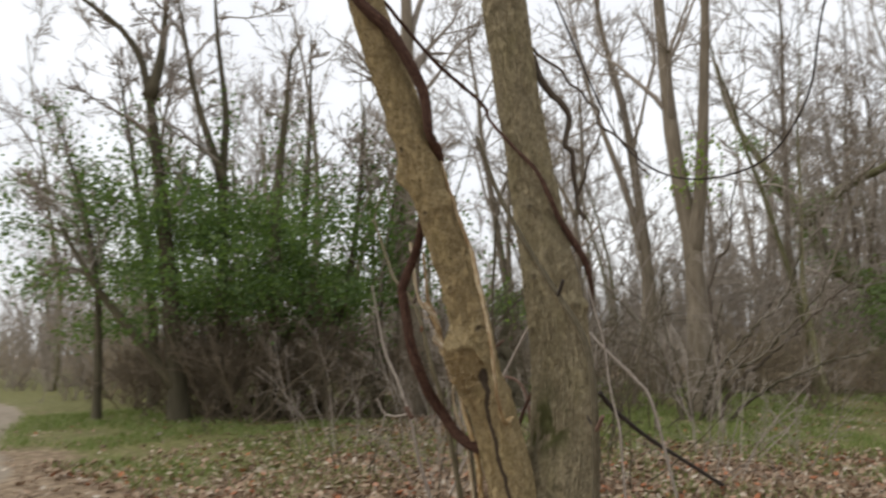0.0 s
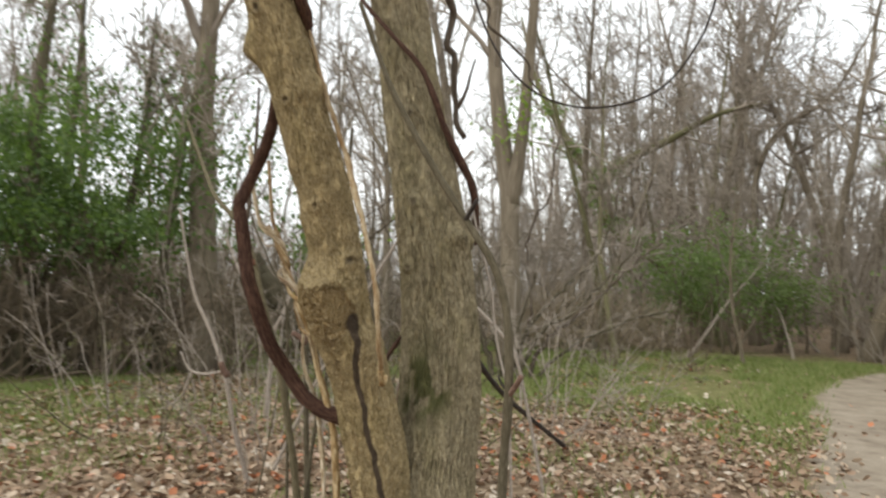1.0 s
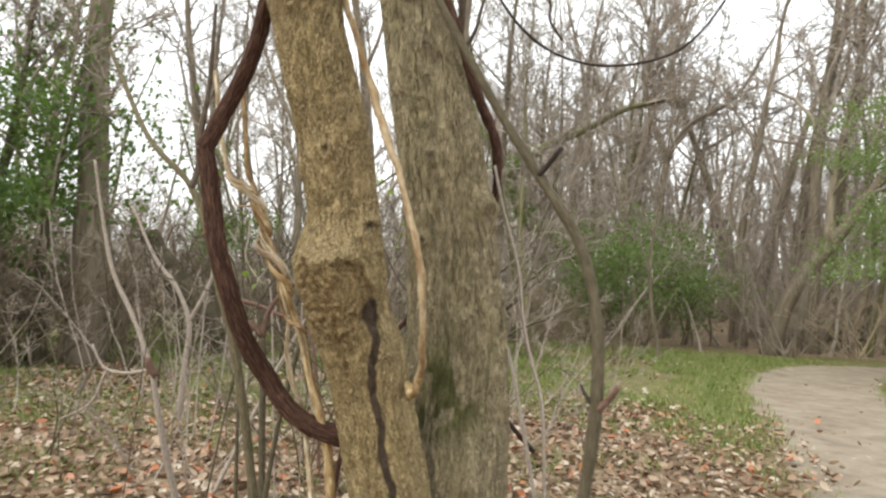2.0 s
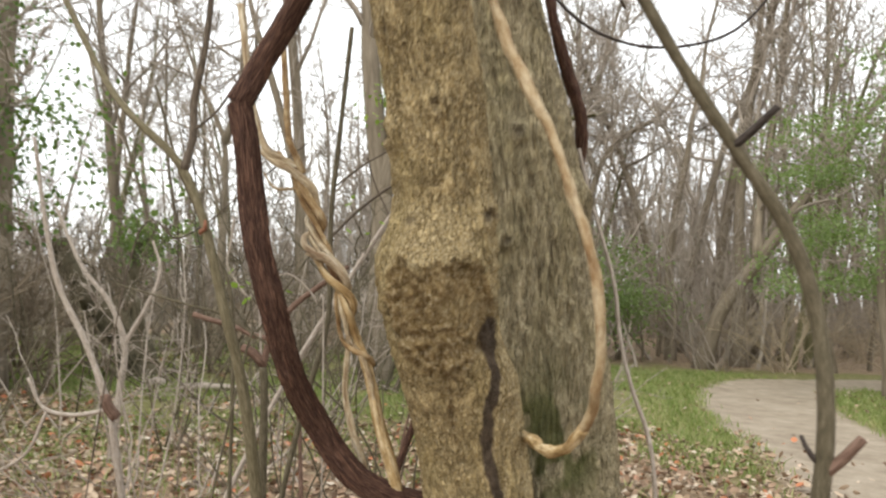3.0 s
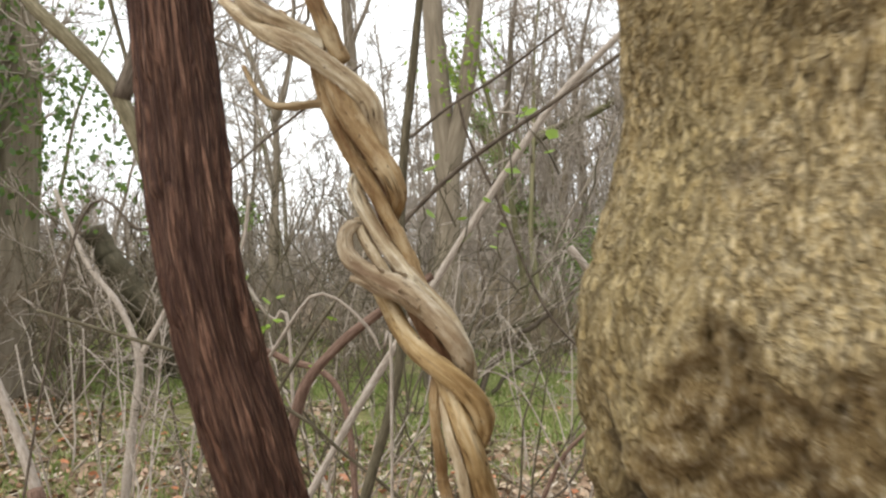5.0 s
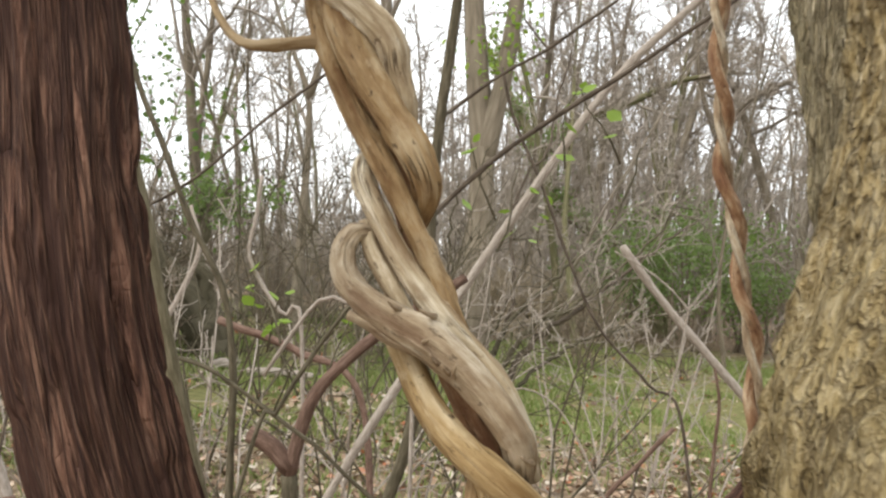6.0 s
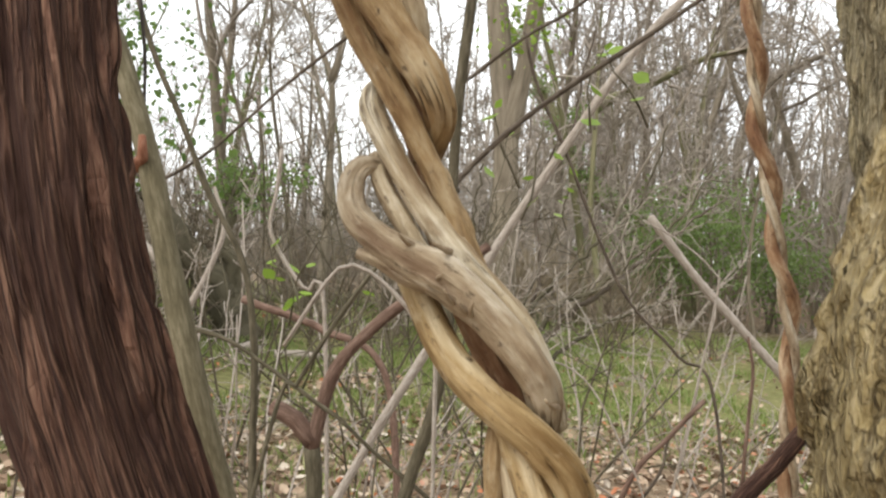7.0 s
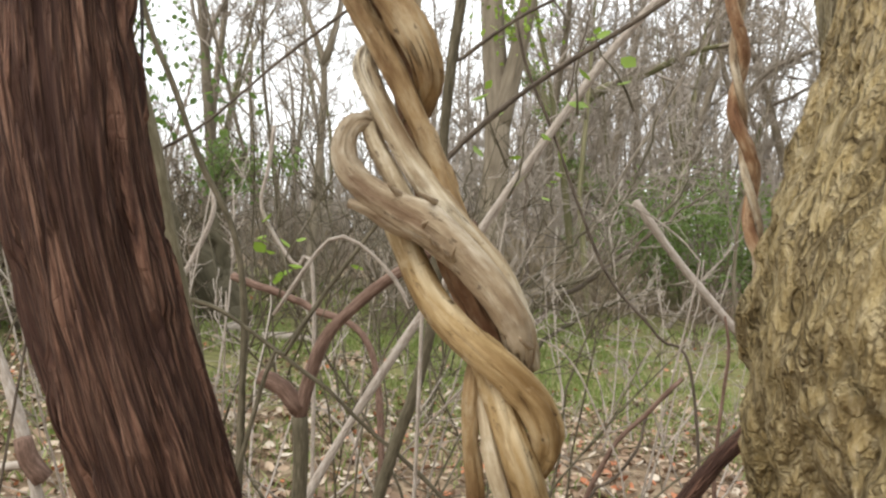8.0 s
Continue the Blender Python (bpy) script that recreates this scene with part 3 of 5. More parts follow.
vine = thing("grapevine", "thick dark red-brown grapevine with shaggy bark, bowed beside the trunk", "vine", at=(-0.06, 3.3, 0.8))
p = spline([(-0.02, 3.31, 0.79, 0.04), (-0.16, 3.27, 0.83, 0.038), (-0.275, 3.24, 0.90, 0.035), (-0.37, 3.2, 1.04, 0.034), (-0.43, 3.12, 1.2, 0.034), (-0.46, 3.05, 1.379, 0.0335), (-0.492, 3.016, 1.531, 0.033), (-0.517, 3.012, 1.679, 0.0325), (-0.534, 3.005, 1.815, 0.032), (-0.557, 3.0, 1.93, 0.031)], 0.003)
part("stem", Geo().tube(p[:, :3], p[:, 3], 150, shape_shaggy), bark_dark, vine)
p = spline([(-0.557, 3.0, 1.93, 0.032), (-0.49, 3.015, 2.067, 0.030), (-0.405, 3.008, 2.204, 0.030), (-0.331, 2.985, 2.344, 0.029), (-0.27, 2.95, 2.487, 0.028), (-0.17, 2.95, 2.66, 0.026), (-0.03, 2.86, 2.78, 0.026), (0.0, 2.73, 2.921, 0.028), (-0.005, 2.697, 3.17, 0.032), (-0.06, 2.6, 3.4, 0.034), (-0.14, 2.5, 3.615, 0.036), (-0.26, 2.36, 3.8, 0.036), (-0.4, 2.2, 4.2, 0.03)], 0.012)
part("stem", Geo().tube(p[:, :3], p[:, 3], 28, shape_shaggy), bark_dark, vine)

vine2 = thing("grapevine", "dark grapevine crossing the thicker trunk and hanging down beside it", "vine", at=(0.17, 3.7, 2.74))
p = spline([(-0.3, 2.62, 3.9, 0.01), (-0.34, 3.2, 3.62, 0.01), (-0.267, 3.64, 3.389, 0.01), (-0.206, 3.66, 3.237, 0.01), (0.02, 3.67, 2.97, 0.0105), (0.17, 3.7, 2.79, 0.012), (0.245, 3.74, 2.6, 0.015), (0.285, 3.80, 2.43, 0.018), (0.33, 3.88, 2.28, 0.021), (0.386, 3.963, 2.111, 0.022), (0.384, 4.03, 1.95, 0.018), (0.372, 4.06, 1.85, 0.015), (0.36, 4.08, 1.76, 0.005)], 0.012)
part("stem", Geo().tube(p[:, :3], p[:, 3], 24, shape_shaggy), bark_dark, vine2)

vine3 = thing("vine", "pale straw-coloured vine looped in front of the trunks", "vine", at=(0.2, 3.16, 1.03))
p = spline([(-0.02, 2.86, 2.75, 0.012), (0.07, 2.9, 2.4, 0.015), (0.155, 2.945, 2.112, 0.0185), (0.228, 2.903, 1.94, 0.0175), (0.297, 2.866, 1.772, 0.016), (0.354, 2.842, 1.608, 0.0155), (0.393, 2.823, 1.455, 0.0145), (0.404, 2.825, 1.315, 0.0145), (0.392, 2.857, 1.198, 0.0155), (0.366, 2.917, 1.11, 0.0165), (0.329, 2.991, 1.048, 0.0175), (0.275, 3.09, 1.025, 0.0185), (0.235, 3.19, 1.03, 0.019), (0.19, 3.26, 1.04, 0.019), (0.12, 3.3, 1.06, 0.019)], 0.01)
knobs = vnoise(np.stack([np.arange(len(p)) * 0.19, 0 * p[:, 0], 0 * p[:, 0]], 1), 5) - 0.5
p[1:-1, :3] += 0.004 * np.stack([vnoise(np.stack([np.arange(len(p)) * 0.16, 0 * p[:, 0] + k, 0 * p[:, 0]], 1), 6) - 0.5 for k in (0.0, 9.0, 18.0)], 1)[1:-1] * 2
wide = p[:, 3] * (0.8 + 0.3 * knobs)
cut = int(np.argmax(p[:, 2] < 1.12))
part("stem", Geo().tube(p[: cut + 2, :3], wide[: cut + 2], 26, shape_vine), bark_pale, vine3)
part("root_end", Geo().tube(p[cut:, :3], wide[cut:] * 1.03, 26, shape_vine), bark_gold, vine3, "orange-tan lower end")

twist = thing("twisted_vine", "tan bittersweet vine of several stems twisted like rope", "vine", at=(-0.1, 3.27, 0))


def strand(pts, label="", mat=None, sides=60, step=0.0035):
    """A woody stem through points that carry its radius."""
    p = spline(pts, step)
    k = np.arange(len(p)) * step
    swell = vnoise(np.stack([k * 22, 0 * k + pts[0][2] * 50, 0 * k], 1), 81) - 0.5
    return part("strand", Geo().tube(p[:, :3], p[:, 3] * (0.87 + 0.16 * swell), sides, shape_vine), mat or bark_twist, twist, label)


# the two stems that wind round each other, front and back in turn
strand([(-0.6, 3.215, 1.86, 0.006), (-0.56, 3.198, 1.829, 0.0084), (-0.522, 3.186, 1.805, 0.0115), (-0.469, 3.18, 1.777, 0.013), (-0.411, 3.191, 1.731, 0.0126), (-0.401, 3.197, 1.703, 0.0123), (-0.395, 3.203, 1.681, 0.0112), (-0.4, 3.215, 1.663, 0.0106), (-0.415, 3.221, 1.649, 0.01), (-0.425, 3.213, 1.642, 0.009), (-0.422, 3.201, 1.628, 0.0088), (-0.412, 3.195, 1.612, 0.0091), (-0.398, 3.193, 1.59, 0.0097), (-0.383, 3.192, 1.568, 0.01), (-0.367, 3.193, 1.548, 0.01), (-0.35, 3.195, 1.53, 0.0099), (-0.33, 3.203, 1.508, 0.0099), (-0.312, 3.207, 1.484, 0.0099), (-0.3, 3.213, 1.458, 0.0092), (-0.294, 3.223, 1.428, 0.0078)], "pale cream strand", bark_cream)
strand([(-0.53, 3.225, 1.84, 0.009), (-0.486, 3.208, 1.79, 0.011), (-0.452, 3.197, 1.761, 0.0138), (-0.438, 3.191, 1.732, 0.0144), (-0.419, 3.188, 1.7, 0.0141), (-0.398, 3.187, 1.67, 0.0139), (-0.38, 3.189, 1.645, 0.0138), (-0.374, 3.199, 1.625, 0.0129), (-0.383, 3.215, 1.607, 0.0105), (-0.397, 3.225, 1.592, 0.0091), (-0.409, 3.217, 1.588, 0.0074)])
strand([(-0.397, 3.225, 1.592, 0.0085), (-0.409, 3.217, 1.588, 0.0074), (-0.418, 3.203, 1.591, 0.0068), (-0.425, 3.194, 1.589, 0.0079), (-0.429, 3.189, 1.576, 0.009), (-0.424, 3.185, 1.558, 0.0105), (-0.406, 3.182, 1.543, 0.0119), (-0.383, 3.18, 1.531, 0.0135), (-0.358, 3.181, 1.519, 0.0145), (-0.332, 3.185, 1.499, 0.014), (-0.311, 3.191, 1.476, 0.0133), (-0.3, 3.199, 1.455, 0.0123), (-0.301, 3.213, 1.432, 0.0107), (-0.315, 3.223, 1.413, 0.0086)], "weathered grey-tan strand bent into a hook", bark_weather)
strand([(-0.37, 3.183, 1.521, 0.0113), (-0.388, 3.181, 1.525, 0.0091), (-0.404, 3.181, 1.53, 0.0057), (-0.418, 3.182, 1.533, 0.0031)], "broken-off stub", bark_weather, 30)
strand([(-0.475, 3.207, 1.79, 0.0108), (-0.464, 3.201, 1.751, 0.0115), (-0.452, 3.2, 1.719, 0.0114), (-0.433, 3.199, 1.68, 0.0105), (-0.413, 3.196, 1.649, 0.0099), (-0.395, 3.194, 1.622, 0.0094), (-0.38, 3.197, 1.595, 0.0093), (-0.366, 3.201, 1.567, 0.0093), (-0.352, 3.205, 1.536, 0.0085), (-0.336, 3.213, 1.502, 0.0078), (-0.328, 3.219, 1.481, 0.0071)])
strand([(-0.42, 3.209, 1.598, 0.0061), (-0.412, 3.199, 1.581, 0.0067), (-0.398, 3.194, 1.561, 0.007), (-0.383, 3.194, 1.54, 0.007), (-0.37, 3.199, 1.524, 0.0062)], "pale cream strand", bark_cream, 48)
# added filler core: blocks the sky between the stems so the grooves look dark
strand([(-0.475, 3.232, 1.79, 0.008), (-0.447, 3.226, 1.745, 0.015), (-0.427, 3.224, 1.7, 0.017), (-0.406, 3.224, 1.65, 0.016), (-0.392, 3.224, 1.6, 0.012), (-0.375, 3.222, 1.55, 0.013), (-0.35, 3.222, 1.5, 0.018), (-0.33, 3.222, 1.465, 0.018), (-0.312, 3.224, 1.43, 0.014), (-0.305, 3.228, 1.39, 0.011), (-0.295, 3.238, 1.32, 0.01)], "added red-brown filler strand behind the gaps in the twist", bark_reddish, 32)
# the lower stems
strand([(-0.397, 3.216, 1.521, 0.0089), (-0.381, 3.204, 1.503, 0.0106), (-0.365, 3.196, 1.48, 0.0119), (-0.347, 3.19, 1.461, 0.0128), (-0.325, 3.187, 1.445, 0.0133), (-0.302, 3.189, 1.429, 0.0139), (-0.284, 3.195, 1.41, 0.0132), (-0.277, 3.204, 1.389, 0.0119), (-0.282, 3.218, 1.365, 0.01), (-0.298, 3.23, 1.344, 0.0079)], "golden tan strand", bark_gold)
strand([(-0.331, 3.214, 1.441, 0.0109), (-0.319, 3.206, 1.424, 0.0122), (-0.308, 3.201, 1.404, 0.0132), (-0.297, 3.2, 1.379, 0.0138), (-0.287, 3.208, 1.35, 0.0142), (-0.278, 3.224, 1.31, 0.0155), (-0.26, 3.23, 1.262, 0.0165), (-0.238, 3.235, 1.201, 0.018), (-0.218, 3.24, 1.127, 0.0195), (-0.2, 3.245, 1.04, 0.0205), (-0.16, 3.26, 0.9, 0.021), (-0.12, 3.275, 0.7, 0.022), (-0.1, 3.28, 0.3, 0.024), (-0.1, 3.28, -0.05, 0.026)], "golden tan strand", bark_gold)
strand([(-0.329, 3.216, 1.44, 0.0055), (-0.33, 3.206, 1.425, 0.0065), (-0.329, 3.2, 1.41, 0.0068), (-0.328, 3.202, 1.379, 0.0068), (-0.325, 3.21, 1.349, 0.0072), (-0.322, 3.222, 1.311, 0.008), (-0.304, 3.215, 1.277, 0.0085), (-0.27, 3.21, 1.255, 0.009), (-0.24, 3.22, 1.24, 0.009), (-0.226, 3.245, 1.22, 0.0085), (-0.242, 3.262, 1.2, 0.007)], "", None, 40)
strand([(-0.326, 3.206, 1.42, 0.0046), (-0.316, 3.196, 1.39, 0.0056), (-0.308, 3.194, 1.365, 0.0059), (-0.302, 3.198, 1.344, 0.006), (-0.292, 3.212, 1.294, 0.0068), (-0.266, 3.213, 1.257, 0.0075), (-0.24, 3.214, 1.219, 0.0075), (-0.226, 3.219, 1.172, 0.0075), (-0.215, 3.235, 1.102, 0.007)], "pale cream strand", bark_cream, 40)
strand([(-0.3, 3.235, 1.32, 0.0075), (-0.303, 3.245, 1.255, 0.009), (-0.306, 3.245, 1.203, 0.0105), (-0.308, 3.247, 1.138, 0.0115), (-0.297, 3.25, 1.074, 0.0125), (-0.281, 3.255, 1.01, 0.013), (-0.246, 3.29, 0.866, 0.014), (-0.2, 3.3, 0.5, 0.014), (-0.18, 3.3, -0.05, 0.015)], "pale cream strand", bark_cream, 40)
# the top, where the stems part
strand([(-0.66, 3.21, 2.3, 0.012), (-0.63, 3.205, 2.1, 0.0125), (-0.612, 3.2, 1.997, 0.0129), (-0.589, 3.194, 1.927, 0.0128), (-0.567, 3.188, 1.869, 0.0126), (-0.542, 3.186, 1.835, 0.0133), (-0.502, 3.192, 1.813, 0.0124), (-0.462, 3.204, 1.793, 0.0108)], "pale cream strand", bark_cream, 48)
strand([(-0.52, 3.2, 2.2, 0.0105), (-0.501, 3.2, 1.997, 0.011), (-0.494, 3.198, 1.927, 0.0109), (-0.484, 3.196, 1.866, 0.0116), (-0.462, 3.196, 1.819, 0.0116), (-0.442, 3.204, 1.774, 0.0107)], "", None, 48)
strand([(-0.447, 3.207, 1.724, 0.005), (-0.462, 3.195, 1.726, 0.0053), (-0.487, 3.191, 1.724, 0.0049), (-0.512, 3.191, 1.724, 0.0046), (-0.531, 3.195, 1.733, 0.0042), (-0.547, 3.199, 1.751, 0.0039), (-0.563, 3.205, 1.776, 0.0035)], "thin side tendril", bark_pale, 18)


# ---- saplings and sticks near the tree ----
def stem_thing(name, label, category, stems, mat, group=""):
    """stems: name, points, first and last radius, and if it differs a material and label."""
    base = min((q for s in stems for q in s[1]), key=lambda q: q[2])
    ob = thing(name, label, category, group, base)
    for s in stems:
        limb(s[0], ob, s[1], s[2], s[3], s[4] if len(s) > 4 else mat, label=s[5] if len(s) > 5 else "")
    return ob


stem_thing("sapling", "olive-grey sapling with cut side stubs beside the path", "sapling", [
    ("stem", [(0.87, 3.13, -0.05), (0.88, 3.12, 0.4), (0.899, 3.104, 0.705), (0.932, 3.07, 0.933), (0.946, 3.052, 1.159), (0.931, 3.059, 1.382), (0.869, 3.06, 1.592), (0.744, 3.048, 1.796), (0.609, 3.029, 2.013), (0.481, 3.004, 2.242), (0.35, 2.99, 2.5), (0.2, 2.98, 2.9)], 0.026, 0.012),
    ("stub", [(0.735, 3.045, 1.80), (0.78, 3.01, 1.84), (0.825, 2.975, 1.885)], 0.012, 0.009, bark_blk),
    ("stub", [(0.935, 3.06, 1.0), (0.975, 3.04, 1.045), (1.015, 3.02, 1.10)], 0.014, 0.011, bark_red, "red-brown cut side stub"),
    ("stub", [(0.93, 3.06, 1.03), (0.905, 3.06, 1.06), (0.89, 3.06, 1.095)], 0.008, 0.005, bark_blk),
], bark_sap)
stem_thing("thin_vine", "thin pale vine hanging beside the thicker trunk", "vine", [
    ("stem", [(0.38, 3.98, 2.0), (0.423, 3.975, 1.806), (0.473, 3.968, 1.636), (0.515, 3.96, 1.463), (0.533, 3.953, 1.283), (0.573, 3.929, 1.104), (0.629, 3.898, 0.931), (0.648, 3.88, 0.746), (0.66, 3.87, 0.3), (0.66, 3.86, -0.03)], 0.007, 0.009),
], bark_twig)
stem_thing("sapling", "leaning olive sapling with forked top behind the grapevine", "sapling", [
    ("stem", [(-0.74, 3.85, -0.03), (-0.76, 3.8, 0.4), (-0.79, 3.74, 0.8), (-0.83, 3.7, 1.1), (-0.87, 3.66, 1.3), (-0.92, 3.65, 1.486), (-0.985, 3.65, 1.7), (-1.09, 3.655, 1.9), (-1.285, 3.655, 2.079), (-1.496, 3.772, 2.279), (-1.8, 3.9, 2.7)], 0.026, 0.011, bark_olive),
    ("branch", [(-1.065, 3.652, 1.87), (-1.05, 3.68, 2.0), (-1.06, 3.7, 2.15), (-1.02, 3.7, 2.4), (-1.0, 3.7, 2.8)], 0.016, 0.008, bark_brown),
    ("twig", [(-1.055, 3.68, 2.02), (-0.97, 3.7, 2.1), (-0.9, 3.72, 2.22)], 0.006, 0.004, bark_brown),
    ("bud", [(-0.985, 3.645, 1.638), (-0.965, 3.63, 1.645), (-0.95, 3.625, 1.662), (-0.955, 3.62, 1.68)], 0.0105, 0.005, bark_bud, "reddish broken bud cluster"),
], bark_sap)
stem_thing("sapling", "slender pale sapling bent over among brush", "sapling", [
    ("stem", [(-1.05, 4.13, 0.0), (-1.05, 4.12, 0.6), (-1.052, 4.116, 0.999), (-1.056, 4.114, 1.167), (-1.062, 4.112, 1.335), (-1.092, 4.102, 1.495), (-1.169, 4.078, 1.642), (-1.232, 4.058, 1.796), (-1.298, 4.037, 1.949), (-1.4, 4.0, 2.3)], 0.0105, 0.005),
], bark_sap)
stem_thing("sapling", "pale forked sapling with cut reddish knot", "sapling", [
    ("stem", [(-1.54, 4.3, -0.03), (-1.55, 4.3, 0.15), (-1.58, 4.2, 0.5), (-1.63, 4.14, 0.9), (-1.75, 4.12, 1.2), (-1.88, 4.1, 1.45), (-1.95, 4.08, 1.75), (-2.0, 4.05, 2.1)], 0.02, 0.008),
    ("branch", [(-1.63, 4.14, 0.905), (-1.779, 4.113, 0.88), (-1.907, 4.087, 0.91), (-1.974, 4.065, 1.039)], 0.011, 0.007),
    ("branch", [(-1.894, 4.092, 0.894), (-1.989, 4.089, 0.701), (-2.181, 4.062, 0.597)], 0.008, 0.005),
    ("knot", [(-1.6, 4.15, 0.87), (-1.63, 4.13, 0.92), (-1.64, 4.12, 0.97)], 0.026, 0.02, bark_red, "reddish swollen knot"),
], bark_twig)
stem_thing("sapling", "pale twiggy sapling with a forked crown", "sapling", [
    ("stem", [(-3.2, 6.63, 0.05), (-3.178, 6.62, 0.279), (-3.138, 6.608, 0.646), (-3.101, 6.594, 1.013), (-3.235, 6.565, 1.348), (-3.464, 6.528, 1.633), (-3.7, 6.5, 2.1)], 0.032, 0.012),
    ("branch", [(-3.1, 6.594, 1.03), (-2.935, 6.597, 1.322), (-2.827, 6.595, 1.598), (-2.893, 6.577, 1.85)], 0.02, 0.01),
], bark_twig)
small = thing("twisted_vine", "slim red-brown vine pair twisted together beside the trunk", "vine", at=(-0.02, 4.18, 0))
axis = spline([(-0.15, 4.14, 2.6), (-0.13, 4.145, 2.2), (-0.121, 4.147, 2.003), (-0.109, 4.15, 1.893), (-0.102, 4.153, 1.783), (-0.075, 4.161, 1.677), (-0.059, 4.167, 1.568), (-0.034, 4.175, 1.461), (-0.027, 4.177, 1.351), (-0.025, 4.178, 1.241), (-0.02, 4.18, 1.131), (-0.01, 4.18, 0.6), (0.0, 4.18, -0.05)], 0.012)
for phase, rad in ((0.4, 0.0078), (0.4 + math.pi, 0.0115)):
    turn = phase + np.arange(len(axis)) * 0.012 * 2 * math.pi / 0.21
    q = axis + 0.0085 * np.stack([np.cos(turn), np.sin(turn), 0 * turn], 1)
    part("strand", Geo().tube(q, rad, 14, shape_vine), bark_weather if phase < 1 else bark_reddish, small)
stem_thing("cut_stick", "pale cut pole leaning against brush", "stick", [("pole", [(-0.307, 5.032, 1.664), (-0.172, 5.075, 1.494), (-0.027, 5.121, 1.335), (0.116, 5.166, 1.172), (0.24, 5.2, 0.95), (0.42, 5.25, 0.0)], 0.013, 0.014)], bark_twig)
stem_thing("vine", "dark red-brown vine emerging low beside the trunk", "vine", [("stem", [(0.15, 4.06, 1.42), (0.05, 4.04, 1.36), (-0.026, 4.012, 1.285), (-0.072, 3.997, 1.223), (-0.12, 3.982, 1.166), (-0.22, 3.95, 0.98), (-0.36, 3.9, 0.5), (-0.4, 3.9, 0.0)], 0.012, 0.017)], bark_dark)
stem_thing("sapling", "red-brown pruned stump with a long side shoot", "sapling", [
    ("stem", [(-0.9, 4.16, 0.0), (-0.92, 4.156, 0.6), (-0.927, 4.155, 1.005), (-0.936, 4.153, 1.11)], 0.02, 0.018, bark_sap),
    ("shoot", [(-0.936, 4.153, 1.11), (-0.921, 4.157, 1.192), (-0.894, 4.165, 1.282), (-0.838, 4.183, 1.354), (-0.771, 4.204, 1.419), (-0.6, 4.25, 1.55)], 0.0165, 0.011),
    ("stub", [(-0.937, 4.152, 1.125), (-0.975, 4.14, 1.171), (-1.021, 4.125, 1.193)], 0.02, 0.017),
], bark_red)
stem_thing("sapling", "straight dark pole sapling behind the twisted vine", "sapling", [
    ("stem", [(-0.9, 4.1, -0.02), (-0.82, 4.13, 0.6), (-0.731, 4.165, 1.031), (-0.687, 4.178, 1.196), (-0.661, 4.186, 1.363), (-0.664, 4.185, 1.535), (-0.665, 4.185, 1.706), (-0.659, 4.186, 1.877), (-0.645, 4.191, 2.047), (-0.6, 4.2, 2.6)], 0.0145, 0.01),
    ("branch", [(-0.66, 4.2, 1.66), (-0.69, 4.282, 1.683), (-0.581, 4.316, 1.803), (-0.458, 4.355, 1.908), (-0.328, 4.396, 2.005), (-0.201, 4.436, 2.105), (0.05, 4.5, 2.3)], 0.007, 0.0045, bark_brown),
    ("branch", [(-0.655, 4.2, 1.9), (-0.699, 4.383, 1.933), (-0.631, 4.405, 1.994), (-0.559, 4.427, 2.05), (-0.483, 4.451, 2.1), (-0.3, 4.5, 2.25)], 0.0055, 0.0035, bark_brown),
], bark_sap)
stem_thing("leaning_pole", "grey dead pole leaning through the brush", "stick", [("pole", [(-1.3, 4.3, 0.2), (-1.0, 4.5, 0.95), (-0.679, 4.6, 1.533), (-0.579, 4.631, 1.703), (-0.477, 4.663, 1.873), (-0.373, 4.696, 2.04), (-0.252, 4.734, 2.194), (0.05, 4.8, 2.5)], 0.013, 0.011)], bark_twig)
